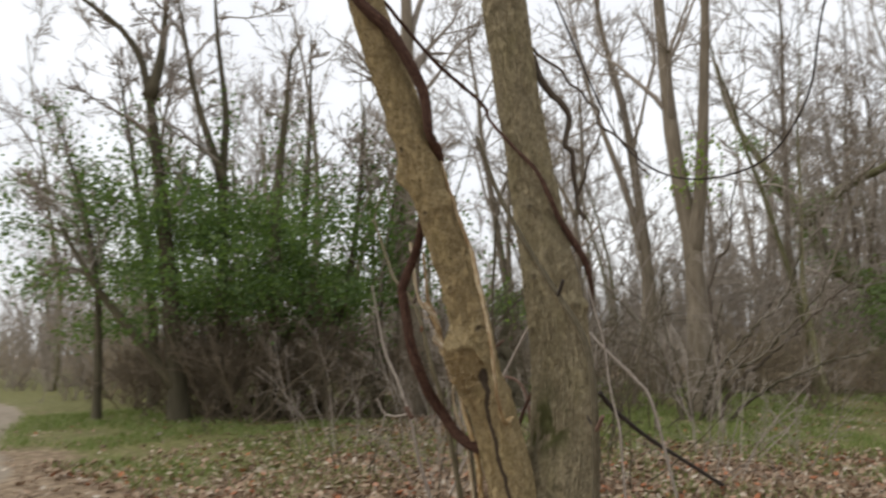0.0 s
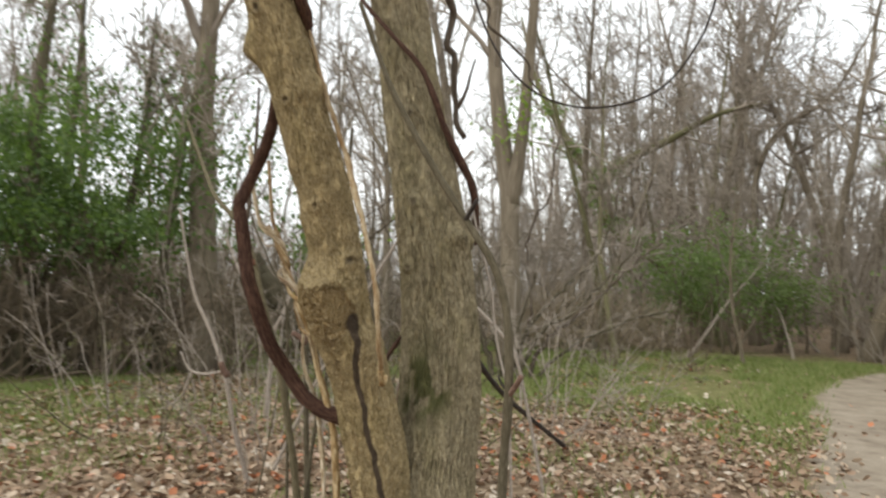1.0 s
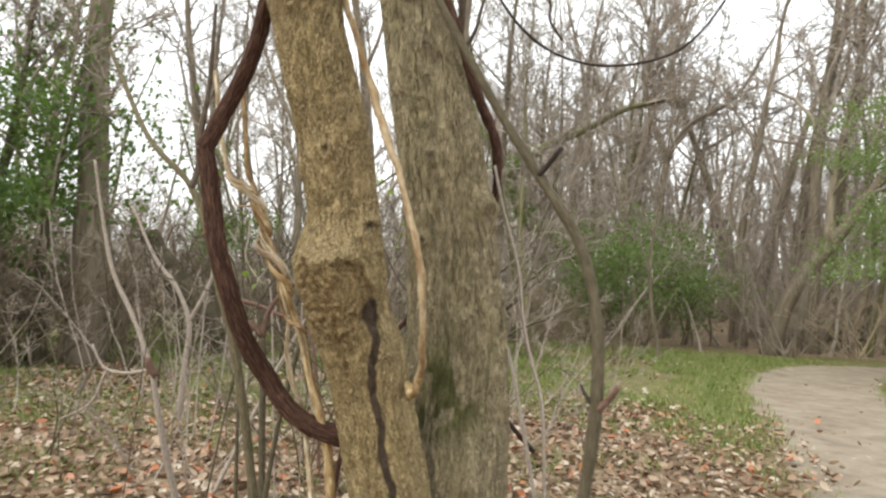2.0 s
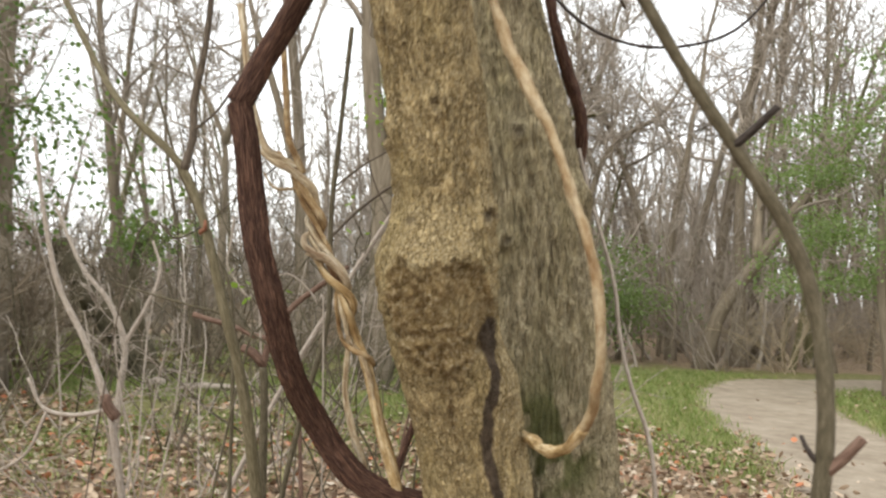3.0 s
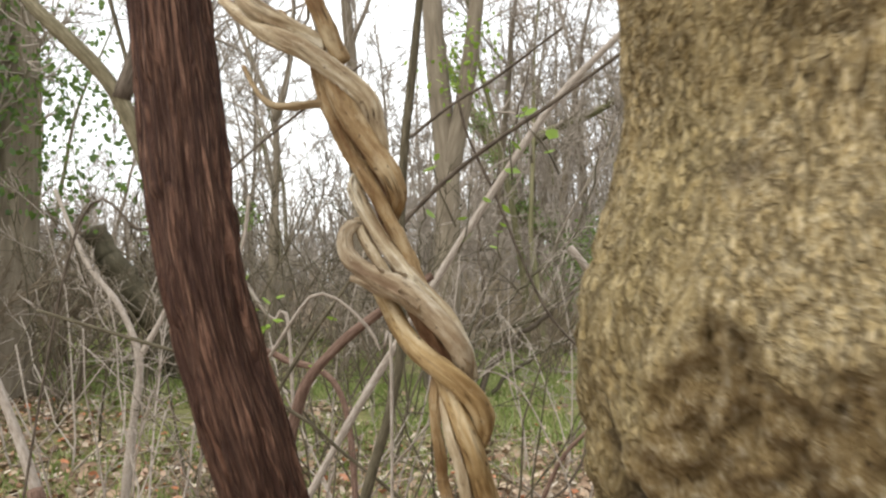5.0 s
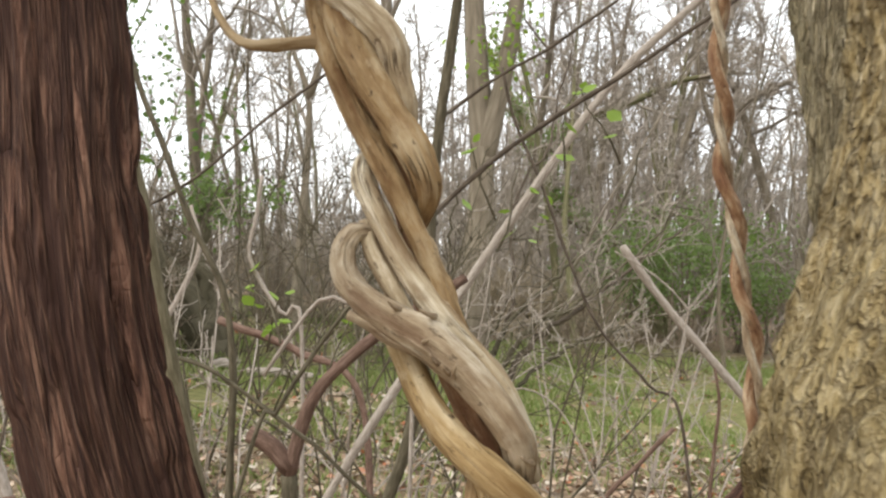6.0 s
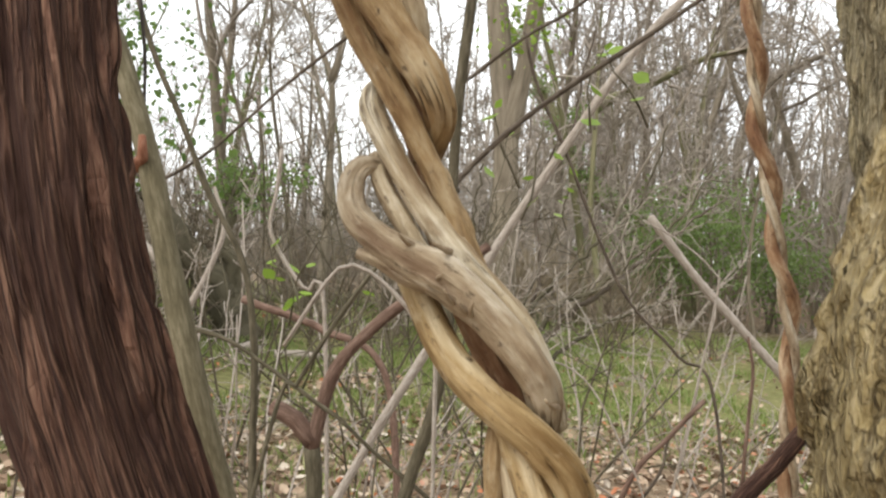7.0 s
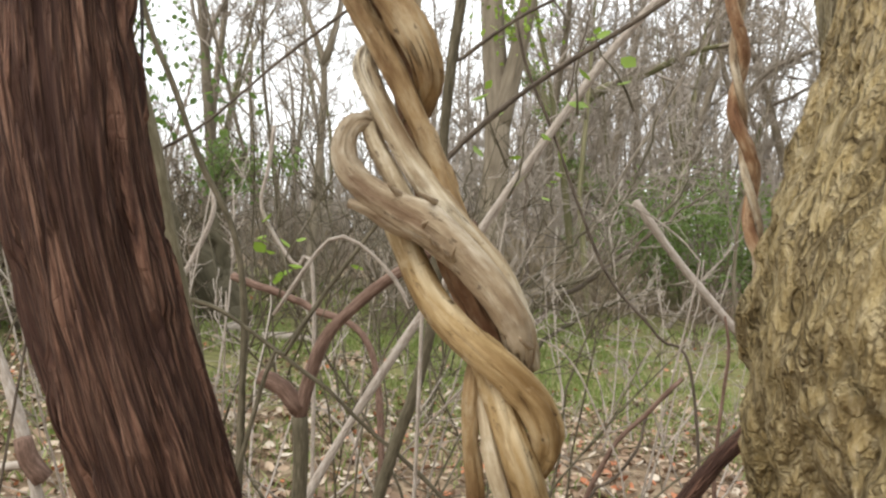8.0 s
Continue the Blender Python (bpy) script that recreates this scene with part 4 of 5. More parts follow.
for label, pts, r0, r1, mat in (
    ("thin dark bramble stem arching through brush", [(-0.62, 4.6, 2.1), (-0.588, 4.628, 1.973), (-0.505, 4.655, 1.794), (-0.43, 4.679, 1.611), (-0.343, 4.706, 1.435), (-0.212, 4.748, 1.292), (-0.107, 4.781, 1.126), (0.0, 4.8, 0.0)], 0.0042, 0.004, bark_brown),
    ("thin pale arching bramble stem", [(-0.9, 3.95, 1.35), (-0.80, 3.94, 1.49), (-0.752, 3.948, 1.499), (-0.706, 3.962, 1.468), (-0.668, 3.974, 1.426), (-0.641, 3.983, 1.376), (-0.621, 3.989, 1.322), (-0.6, 4.0, 0.0)], 0.004, 0.003, bark_twig),
    ("thin dark twig reaching across saplings", [(-0.8, 4.25, 2.1), (-1.032, 4.173, 1.892), (-1.119, 4.146, 1.804), (-1.209, 4.118, 1.718), (-1.313, 4.085, 1.652), (-1.5, 4.05, 1.6), (-1.7, 4.0, 0.0)], 0.0035, 0.003, bark_brown),
    ("pale crooked bramble stem", [(-1.3, 4.6, 1.8), (-1.315, 4.608, 1.68), (-1.329, 4.604, 1.576), (-1.287, 4.618, 1.487), (-1.227, 4.637, 1.403), (-1.169, 4.655, 1.318), (-1.1, 4.66, 0.0)], 0.006, 0.006, bark_twig),
    ("grey slanting bramble stem", [(-1.15, 3.9, 0.0), (-0.951, 3.99, 1.151), (-0.9, 4.006, 1.269), (-0.84, 4.025, 1.383), (-0.772, 4.046, 1.492), (-0.7, 4.06, 1.6)], 0.006, 0.004, bark_sap),
    ("thin bramble stem sloping over leaf litter", [(-1.5, 3.95, 1.45), (-1.2, 4.016, 1.366), (-1.092, 4.05, 1.338), (-0.997, 4.08, 1.279), (-0.906, 4.109, 1.214), (-0.818, 4.137, 1.144), (-0.5, 4.25, 0.8), (-0.2, 4.3, 0.0)], 0.0045, 0.0045, bark_sap),
    ("red-brown bent stick over the ground", [(-0.15, 4.56, 1.22), (-0.182, 4.548, 1.185), (-0.226, 4.534, 1.13), (-0.311, 4.507, 1.017), (-0.4, 4.48, 0.7), (-0.42, 4.47, 0.0)], 0.006, 0.007, bark_red),
    ("short red-brown branch low in the brush", [(-1.9, 5.38, 1.3), (-1.805, 5.398, 1.27), (-1.728, 5.422, 1.25), (-1.654, 5.446, 1.222), (-1.582, 5.469, 1.189), (-1.3, 5.5, 1.0), (-1.2, 5.5, 0.0)], 0.016, 0.012, bark_red),
    ("dark reddish twig rising beside the tree", [(-0.014, 4.400, 0.564), (-0.071, 4.400, 0.977), (-0.076, 4.400, 1.098), (-0.071, 4.400, 1.220), (-0.066, 4.400, 1.317), (-0.079, 4.400, 1.388)], 0.0055, 0.003, bark_red),
    ("forked brown stick leaning over leaf litter", [(-0.438, 4.600, 0.486), (-0.352, 4.600, 0.877), (-0.294, 4.600, 0.943), (-0.239, 4.600, 1.036), (-0.225, 4.600, 1.115), (-0.170, 4.600, 1.181)], 0.005, 0.0035, bark_brown),
    ("pale arching bramble stem over grass", [(-0.238, 4.500, 0.516), (-0.261, 4.500, 0.938), (-0.332, 4.500, 1.115), (-0.407, 4.500, 1.240), (-0.485, 4.500, 1.286), (-0.562, 4.500, 1.278)], 0.003, 0.002, bark_twig),
    ("thin pale bramble stem crossing the brush", [(-0.230, 4.700, 0.850), (-0.131, 4.700, 1.431), (-0.140, 4.700, 1.516), (-0.225, 4.700, 1.590), (-0.313, 4.700, 1.637)], 0.003, 0.002, bark_twig),
    ("thin dark bramble stem hanging before the saplings", [(-1.082, 3.750, 1.931), (-1.067, 3.750, 1.837), (-1.063, 3.750, 1.753), (-1.062, 3.750, 1.687), (-1.038, 3.750, 1.594)], 0.003, 0.002, bark_blk),
    ("dark fallen branch sloping to the leaf litter", [(0.2, 4.4, 1.12), (0.157, 4.686, 0.965), (0.094, 5.303, 0.693), (0.091, 5.932, 0.431), (0.125, 6.56, 0.153), (0.15, 6.9, 0.0)], 0.02, 0.02, bark_blk),
):
    stem_thing("bramble" if "bramble" in label else "stick", label, "bramble" if "bramble" in label else "stick", [("stem", pts, r0, r1)], mat)
stem_thing("hanging_vine", "thin dark vine hanging in an arc between trees", "vine", [
    ("stem", [(-0.25, 3.95, 5.6), (-0.15, 4.7, 4.4), (0.0, 5.0, 3.65), (0.161, 5.086, 3.253), (0.385, 5.195, 2.994), (0.667, 5.284, 2.87), (0.98, 5.354, 2.864), (1.273, 5.404, 2.962), (1.495, 5.434, 3.202), (1.651, 5.457, 3.53), (1.8, 5.5, 4.2), (2.2, 5.6, 5.2)], 0.009, 0.008),
], bark_blk)


# ---- the woods ----
def wander(r, start, way, length, n, bend, lift):
    """A crooked line of n points."""
    p, d = [np.array(start, float)], np.array(way, float)
    for _ in range(n - 1):
        d = d + r.normal(0, bend, 3) + np.array([0, 0, lift])
        d /= np.linalg.norm(d)
        p.append(p[-1] + d * length / (n - 1))
    return np.array(p)


def limbs(geo, r, line, radii, count, level, spread, length, thin):
    """Side limbs along a line, and theirs in turn."""
    for _ in range(count):
        t = r.uniform(0.3 if level else 0.35, 1.0)
        k = min(int(t * (len(line) - 1)), len(line) - 2)
        at = line[k] + (line[k + 1] - line[k]) * r.uniform()
        way = line[k + 1] - line[k]
        way = way / np.linalg.norm(way) + r.normal(0, spread, 3)
        way /= np.linalg.norm(way)
        size = length * r.uniform(0.5, 1.1) * (1.15 - 0.6 * t)
        r0 = max(radii[k] * r.uniform(0.35, 0.6), thin)
        n = (7, 5, 4)[min(level, 2)]
        q = wander(r, at, way, size, n, 0.2, 0.06)
        rr = np.linspace(r0, thin * 0.7, n)
        geo.tube(q, rr, (6, 4, 3)[min(level, 2)])
        if level < 2:
            limbs(geo, r, q, rr, (8, 7)[level], level + 1, spread, size * 0.5, thin)


def make_tree(seed, height, radius, mat, forks=1, count=13, thin=0.009, lean=0.05, group="woodland trees", label="bare grey-brown woodland tree with fine twigs", at=None, lines=None, twig=None):
    """A bare tree. lines: points of trunk axes, relative to its foot, in place of crooked random ones."""
    r = np.random.default_rng(seed)
    ob = thing("tree", label, "tree", group)
    crown = Geo()
    for k in range(len(lines) if lines else forks):
        if lines:
            line = spline(lines[k], height / 14)
            radii = np.linspace(radius * (1 if k == 0 else 0.6), radius * 0.12, len(line))
        else:
            way = np.array([r.normal(0, lean + 0.12 * (forks > 1)), r.normal(0, lean + 0.12 * (forks > 1)), 1])
            line = wander(r, (r.normal(0, 0.1) * (forks > 1), r.normal(0, 0.1) * (forks > 1), -0.15), way / np.linalg.norm(way), height * r.uniform(0.85, 1.0), 12, 0.06, 0.03)
            radii = radius * np.linspace(1, 0.12, 12) * (0.75 if forks > 1 else 1)
        radii[0] *= 1.3
        fine = spline(line, 0.35)
        part("trunk" if k == 0 or not lines else "limb", Geo().tube(fine, np.interp(np.linspace(0, 1, len(fine)), np.linspace(0, 1, len(line)), radii) * (1 + 0.1 * (r.uniform(size=len(fine)) - 0.5)), 10), mat, ob)
        limbs(crown, r, line, radii, count, 0, 0.55, height * 0.34, thin)
    tagged(part("crown", crown, twig or wood_twig, ob), kind="stuff")
    if at:
        ob.matrix_basis = Matrix.Translation((at[0], at[1], gz(*at) - 0.05))
    return ob


def make_shrub(seed, height, stems, mat, thin=0.006, spread=0.45, label="bare brown multi-stemmed shrub", twigs=5, split=False):
    r = np.random.default_rng(seed)
    ob = thing("shrub", label, "shrub", "understorey shrubs")
    geo = Geo()
    for _ in range(stems):
        way = np.array([r.normal(0, spread), r.normal(0, spread), 1.0])
        line = wander(r, (r.normal(0, 0.18), r.normal(0, 0.18), -0.1), way / np.linalg.norm(way), height * r.uniform(0.6, 1.1), 7, 0.12, 0.0)
        rr = np.linspace(thin * 2.6, thin, 7)
        if split:
            part("stem", Geo().tube(line, rr, 5), mat, ob)
        else:
            geo.tube(line, rr, 5)
        limbs(geo, r, line, rr, twigs, 1, 0.6, height * 0.4, thin * 0.8)
    tagged(part("brush", geo, mat, ob), kind="stuff")
    return ob


def scatter_leaves(geo, r, centers, radius, count, size, flat=0.6):
    """Small folded leaves round the given centres."""
    c = centers[r.integers(0, len(centers), count)] + r.normal(0, 1, (count, 3)) * np.array([radius, radius, radius * flat])
    put_leaves(geo, r, c, size * r.uniform(0.6, 1.3, count), 1.0)


def put_leaves(geo, r, c, size, tumble, curl=0.25):
    """Folded pointed leaves: two quads along a midrib."""
    n = len(c)
    yaw, pitch, roll = r.uniform(0, 2 * np.pi, n), r.normal(0, tumble, n), r.normal(0, tumble, n)
    a = np.stack([np.cos(yaw) * np.cos(pitch), np.sin(yaw) * np.cos(pitch), np.sin(pitch)], 1)
    b = np.stack([-np.sin(yaw), np.cos(yaw), 0 * yaw], 1)
    up = np.cross(a, b)
    b = b * np.cos(roll)[:, None] + up * np.sin(roll)[:, None]
    up = np.cross(a, b)
    s = np.broadcast_to(size, n)[:, None]
    w = s * r.uniform(0.26, 0.4, (n, 1))
    lift = s * r.uniform(0.0, curl, (n, 1))
    v = np.stack([c - a * s * 0.5 + up * lift, c - a * s * 0.05, c + a * s * 0.5 + up * lift * 0.7, c - a * s * 0.12 + b * w + up * lift, c + a * s * 0.22 + b * w * 0.8 + up * lift, c - a * s * 0.12 - b * w + up * lift, c + a * s * 0.22 - b * w * 0.8 + up * lift], 1).reshape(-1, 3)
    base = np.arange(n)[:, None] * 7
    f = np.concatenate([base + np.array([[0, 1, 3, 3]]), base + np.array([[1, 2, 4, 3]]), base + np.array([[0, 5, 1, 1]]), base + np.array([[5, 6, 2, 1]])], 0)
    geo.add(v, f, v)


def place(ob, x, y, turn, size):
    return copy_thing(ob, Matrix.Translation((x, y, gz(x, y) - 0.05)) @ Matrix.Rotation(turn, 4, "Z") @ Matrix.Scale(size, 4))


def ahead(az, dist):
    """A place by bearing (degrees, to the left) and distance from the tree's foreground."""
    return 1.0 - math.sin(radians(az)) * dist, 1.0 + math.cos(radians(az)) * dist



def leafy(ob, seed, centers, radius, count, size, mat, label="", flat=0.7, local=True):
    """Foliage round centres, given from the foot of its plant or, if not local, in the world."""
    r = np.random.default_rng(seed)
    geo = Geo()
    scatter_leaves(geo, r, np.array(centers, float), radius, count, size, flat)
    leaves = tagged(part("foliage", geo, mat, ob, label), kind="stuff")
    if local:
        leaves.matrix_parent_inverse = Matrix()
    return leaves


wr = np.random.default_rng(21)
kinds = [make_tree(101, 13, 0.13, wood_grey, count=14), make_tree(102, 15, 0.17, wood_grey, count=15), make_tree(103, 11, 0.08, wood_moss, count=12, lean=0.12), make_tree(104, 14, 0.16, wood_moss, forks=2, count=10), make_tree(105, 9, 0.055, wood_grey, count=11, lean=0.2), make_tree(106, 12, 0.1, wood_grey, forks=3, count=8), make_tree(107, 16, 0.2, wood_grey, count=14, lean=0.08), make_tree(108, 8, 0.045, wood_twig, count=12, lean=0.25)]
bushes = [make_shrub(201, 2.6, 14, wood_brush), make_shrub(202, 3.4, 12, wood_twig), make_shrub(203, 1.8, 18, wood_brush, spread=0.6), make_shrub(204, 4.2, 10, wood_twig, thin=0.008, spread=0.3)]

# single trees that can be told apart
big = make_tree(301, 15, 0.23, wood_grey, count=12, label="tall grey tree forking into two stems", at=(-2.6, 12.9), lines=[[(0, 0, -0.1), (0.02, 0, 1.5), (0.0, 0.05, 3.2), (-0.25, 0.1, 5.2), (-0.4, 0.2, 8), (-0.5, 0.2, 14)], [(0.0, 0.05, 3.0), (0.25, 0.0, 4.2), (0.45, 0.0, 6), (0.7, 0.0, 9), (0.8, 0.1, 13)]])
leafy(big, 11, [(0.3, -0.2, 4.3), (0.2, -0.2, 4.6), (0.35, -0.1, 5.0)], 0.28, 220, 0.09, leaf_spring, "tuft of fresh yellow-green leaves")
make_tree(302, 15, 0.18, wood_grey, count=12, label="grey tree with a leaning fork", at=(-5.0, 16.2), lines=[[(0, 0, -0.1), (-0.1, 0, 2), (-0.2, 0, 4), (-0.5, 0, 7), (-1.1, 0, 10), (-1.5, 0, 14)], [(-0.2, 0, 3.6), (-0.8, 0.1, 5.6), (-1.6, 0.2, 8), (-2.2, 0.3, 11)]])
mossy = make_tree(303, 11, 0.3, wood_moss, count=10, label="leaning moss-clad tree with a long side limb", at=(0.3, 23.5), lines=[[(0, 0, -0.1), (-0.9, 0, 1.4), (-1.75, 0, 2.6), (-3.1, 0, 3.6), (-3.85, 0, 5.2), (-5.6, 0, 8.5), (-6.2, 0, 11)], [(-3.7, 0, 4.9), (-2.7, 0, 5.8), (-1.45, 0, 6.3), (0, 0, 7.0), (1.4, 0, 7.2)]])
leafy(mossy, 12, [(-1.75, -0.2, 2.7), (-2.4, -0.2, 3.2), (-3.1, -0.2, 3.7), (-3.5, -0.2, 4.5), (-3.8, -0.2, 5.2), (-3.2, -0.2, 5.5), (-4.4, -0.1, 6.2), (-5.2, -0.1, 7.7)], 0.26, 2000, 0.1, leaf_cedar, "green ivy and moss on the limbs")
make_tree(304, 10, 0.17, wood_grey, count=11, label="brown tree trunk curving over to one side", at=(1.2, 24.2), lines=[[(0, 0, -0.1), (0.0, 0, 3.4), (0.2, 0, 5.4), (0.9, 0, 6.6), (2.2, 0, 7.4), (3.4, 0, 9.4)], [(0.25, 0, 5.5), (-0.3, 0, 7), (-0.6, 0, 9.5)]])
make_tree(305, 11, 0.22, wood_grey, count=9, label="strongly leaning bare tree beyond the path", at=(3.82, 20.6), lines=[[(0, 0, -0.1), (0.5, 0, 1.5), (1.55, 0, 2.95), (2.5, 0.1, 4.3), (4.2, 0.2, 6.6), (5.6, 0.2, 9.0)], [(1.4, 0, 2.8), (1.5, 0.2, 4.2), (1.9, 0.3, 6.4)]])
ivy = make_tree(306, 13, 0.28, wood_grey, count=8, label="ivy-wrapped tree at the edge of the evergreens", at=(-6.8, 9.4), lines=[[(0, 0, -0.1), (0.05, 0, 2), (0.0, 0, 4.5), (0.15, 0, 7), (0.1, 0, 12)]])
leafy(ivy, 13, [(-0.6, -0.2, 3.6), (-1.1, 0, 4.2), (-0.3, -0.3, 3.2), (0.7, -0.2, 3.7), (0.9, 0, 3.1), (-0.2, 0, 4.6)], 0.5, 1400, 0.075, leaf_ever, "glossy evergreen leaves")
make_tree(307, 9, 0.11, wood_grey, count=9, label="bare tree forked halfway up", at=(-6.3, 14.8), lines=[[(0, 0, -0.1), (0.05, 0, 2.5), (0.0, 0, 4.4), (-0.5, 0, 5.4), (-1.3, 0, 7.4)], [(0.02, 0, 4.3), (0.3, 0, 5.6), (0.3, 0, 8.2)]])

# evergreens that form a dark mass beside the track
def evergreen(seed, label, at, radius, lines, clumps, count, low=2.3, high=5.0, side=1.2, height=7):
    """A trunk with crooked limbs that carry separate leaf clumps."""
    r = np.random.default_rng(seed)
    ob = make_tree(seed, height, radius, wood_dark, count=7, group="evergreen thicket", label=label, at=at, lines=[[(a - at[0], b - at[1], c - gz(*at)) for a, b, c in line] for line in lines], thin=0.012)
    cs = np.stack([r.normal(0, side, clumps), r.normal(0, side * 0.8, clumps), low + (high - low) * r.beta(1.5, 2.2, clumps)], 1)
    drop = np.stack([0 * cs[:, 0], 0 * cs[:, 0], -0.25 * np.hypot(cs[:, 0], cs[:, 1])], 1)
    trunk_line = spline([(a - at[0], b - at[1], c - gz(*at)) for a, b, c in lines[0]], 0.3)
    trunk_line = trunk_line[(trunk_line[:, 2] > low) & (trunk_line[:, 2] < high + 0.9)]
    leafy(ob, seed + 2, trunk_line, 0.2, 34 * len(trunk_line), 0.08, leaf_ever, "ivy leaves up the trunk", 0.8)
    leafy(ob, seed + 1, cs + drop, 0.3, int(count * 1.7), 0.085, leaf_ever, "dark green foliage in ragged clumps", 0.6)
    return ob


evergreen(410, "dark-trunked evergreen with a low crooked limb", (-9.4, 6.18), 0.2, [[(-9.4, 6.18, 0.1), (-9.51, 5.97, 2.78), (-9.6, 5.81, 4.57), (-9.75, 5.51, 6.81), (-9.95, 5.1, 7.6), (-10.6, 4.3, 8.4)], [(-9.42, 6.1, 0.9), (-9.7, 5.6, 1.7), (-9.97, 5.05, 2.48), (-10.11, 4.7, 3.06), (-10.3, 4.3, 3.9)], [(-9.7, 5.6, 6.3), (-9.65, 5.8, 7.2), (-9.7, 5.9, 8.6)]], 30, 2700, 2.3, 5.0)
evergreen(412, "forked evergreen with bare upper limbs", (-9.5, 7.1), 0.16, [[(-9.5, 7.1, 0.1), (-9.55, 7.1, 2.6), (-9.56, 7.08, 5.08), (-9.54, 7.12, 6.24), (-9.64, 6.97, 7.89), (-9.7, 6.9, 9.4)], [(-9.56, 7.08, 4.9), (-9.8, 6.6, 6.6), (-10.0, 6.3, 8.6)]], 30, 3000, 2.0, 5.6)
evergreen(424, "ivy-draped evergreen spreading beside the thicket", (-7.2, 8.9), 0.1, [[(-7.2, 8.9, 0.1), (-7.1, 8.9, 2.0), (-6.9, 9.0, 3.6), (-6.6, 9.2, 5.4)]], 26, 800, 2.2, 5.0, 0.9)
evergreen(414, "ivy-clad broken-topped trunk among evergreens", (-8.6, 7.5), 0.19, [[(-8.6, 7.5, 0.1), (-8.55, 7.55, 2.2), (-8.5, 7.61, 4.42), (-8.41, 7.74, 6.11), (-8.35, 7.82, 7.28), (-8.24, 7.95, 7.64)]], 26, 2600, 2.0, 5.2, height=4.0)
evergreen(416, "leaning evergreen with ragged foliage", (-8.3, 8.4), 0.12, [[(-8.3, 8.4, 0.1), (-8.2, 8.5, 1.4), (-7.9, 8.8, 2.6), (-7.7, 9.0, 4.4), (-7.5, 9.0, 6.4)]], 24, 2300, 1.9, 4.8)
evergreen(418, "thin evergreen with sparse foliage", (-10.6, 5.2), 0.09, [[(-10.6, 5.2, 0.1), (-10.6, 5.15, 2.6), (-10.7, 4.9, 4.2), (-11.0, 4.4, 6.2)]], 22, 1300, 2.4, 5.4, 1.3)
evergreen(420, "sparse evergreen further back by the track", (-12.4, 7.2), 0.14, [[(-12.4, 7.2, 0.1), (-12.4, 7.1, 2.6), (-12.6, 6.8, 5.2), (-12.9, 6.4, 8.2)]], 26, 1900, 2.4, 5.6, 1.4)
evergreen(422, "dense evergreen at the back of the thicket", (-10.4, 9.6), 0.14, [[(-10.4, 9.6, 0.1), (-10.4, 9.6, 3.0), (-10.2, 9.7, 6.0), (-10.2, 9.8, 9.0)]], 34, 3600, 1.6, 5.6, 1.5)
for k, (x, y, h, w, n) in enumerate(((0.7, 20.2, 3.4, 1.25, 5600), (-0.6, 21.4, 2.6, 0.8, 2600), (2.0, 21.6, 2.4, 0.7, 2200))):
    r = np.random.default_rng(450 + k)
    bush = thing("evergreen_bush", "rounded green evergreen bush at the wood's edge", "bush", "evergreen bushes", at=(x, y, gz(x, y)))
    for j in range(5):
        q = wander(r, (r.normal(0, 0.2), r.normal(0, 0.2), -0.1), (r.normal(0, 0.3), r.normal(0, 0.3), 1), h * 0.9, 6, 0.1, 0.02)
        part("stem", Geo().tube(q + np.array([x, y, gz(x, y)]), np.linspace(0.04, 0.012, 6), 6), wood_grey, bush)
    cs = np.stack([r.normal(0, w * 0.95, 40), r.normal(0, w * 0.8, 40), h * (0.22 + 0.75 * r.beta(1.6, 1.9, 40))], 1)
    leafy(bush, 460 + k, cs + np.array([x, y, gz(x, y)]), 0.3, int(n * 0.85), 0.09, leaf_cedar, "soft green foliage", 0.8, False)
for k, (x, y, h) in enumerate(((6.3, 15.9, 7.4), (8.2, 16.6, 8.6), (9.6, 15.2, 8.0))):
    r = np.random.default_rng(470 + k)
    con = make_tree(480 + k, h, 0.12, wood_grey, count=14, lean=0.05, group="conifers by the path", label="soft hazy green conifer beside the path", at=(x, y))
    cs = np.stack([r.normal(0, 1.15, 70), r.normal(0, 1.1, 70), r.uniform(2.0, 0.8 * h, 70)], 1)
    leafy(con, 490 + k, cs, 0.3, 11000, 0.07, leaf_cedar, "hazy green needles", 0.4)

# old leaning trunk smothered in ivy
snarl = thing("leaning_stump", "dark old forked stump leaning over, ivy on top", "stump", at=(-6.05, 11.8, gz(-6.05, 11.8)))
limb("trunk", snarl, crooked([(-5.95, 11.85, 0.0), (-6.08, 11.78, 0.4), (-6.35, 11.61, 0.95), (-6.75, 11.35, 1.5), (-7.1, 11.1, 2.2)], 21, 0.03), 0.3, 0.15, wood_dark, 14, 0.06)
limb("trunk", snarl, crooked([(-5.95, 11.85, 0.0), (-6.1, 11.75, 0.9), (-6.26, 11.67, 1.6), (-6.15, 11.75, 2.1), (-5.95, 11.9, 2.5)], 22, 0.03), 0.19, 0.035, wood_dark, 12, 0.06)
sr = np.random.default_rng(23)
roots = Geo()
for k in range(46):
    q = wander(sr, (-6.1 + sr.normal(0, 0.35), 11.7 + sr.normal(0, 0.3), 0.05), (sr.normal(0, 0.6), sr.normal(0, 0.6), 1), sr.uniform(0.5, 1.6), 6, 0.3, -0.1)
    roots.tube(q, np.linspace(0.014, 0.006, 6), 4)
tagged(part("brush", roots, wood_dark, snarl, "tangle of dead brown stems"), kind="stuff")
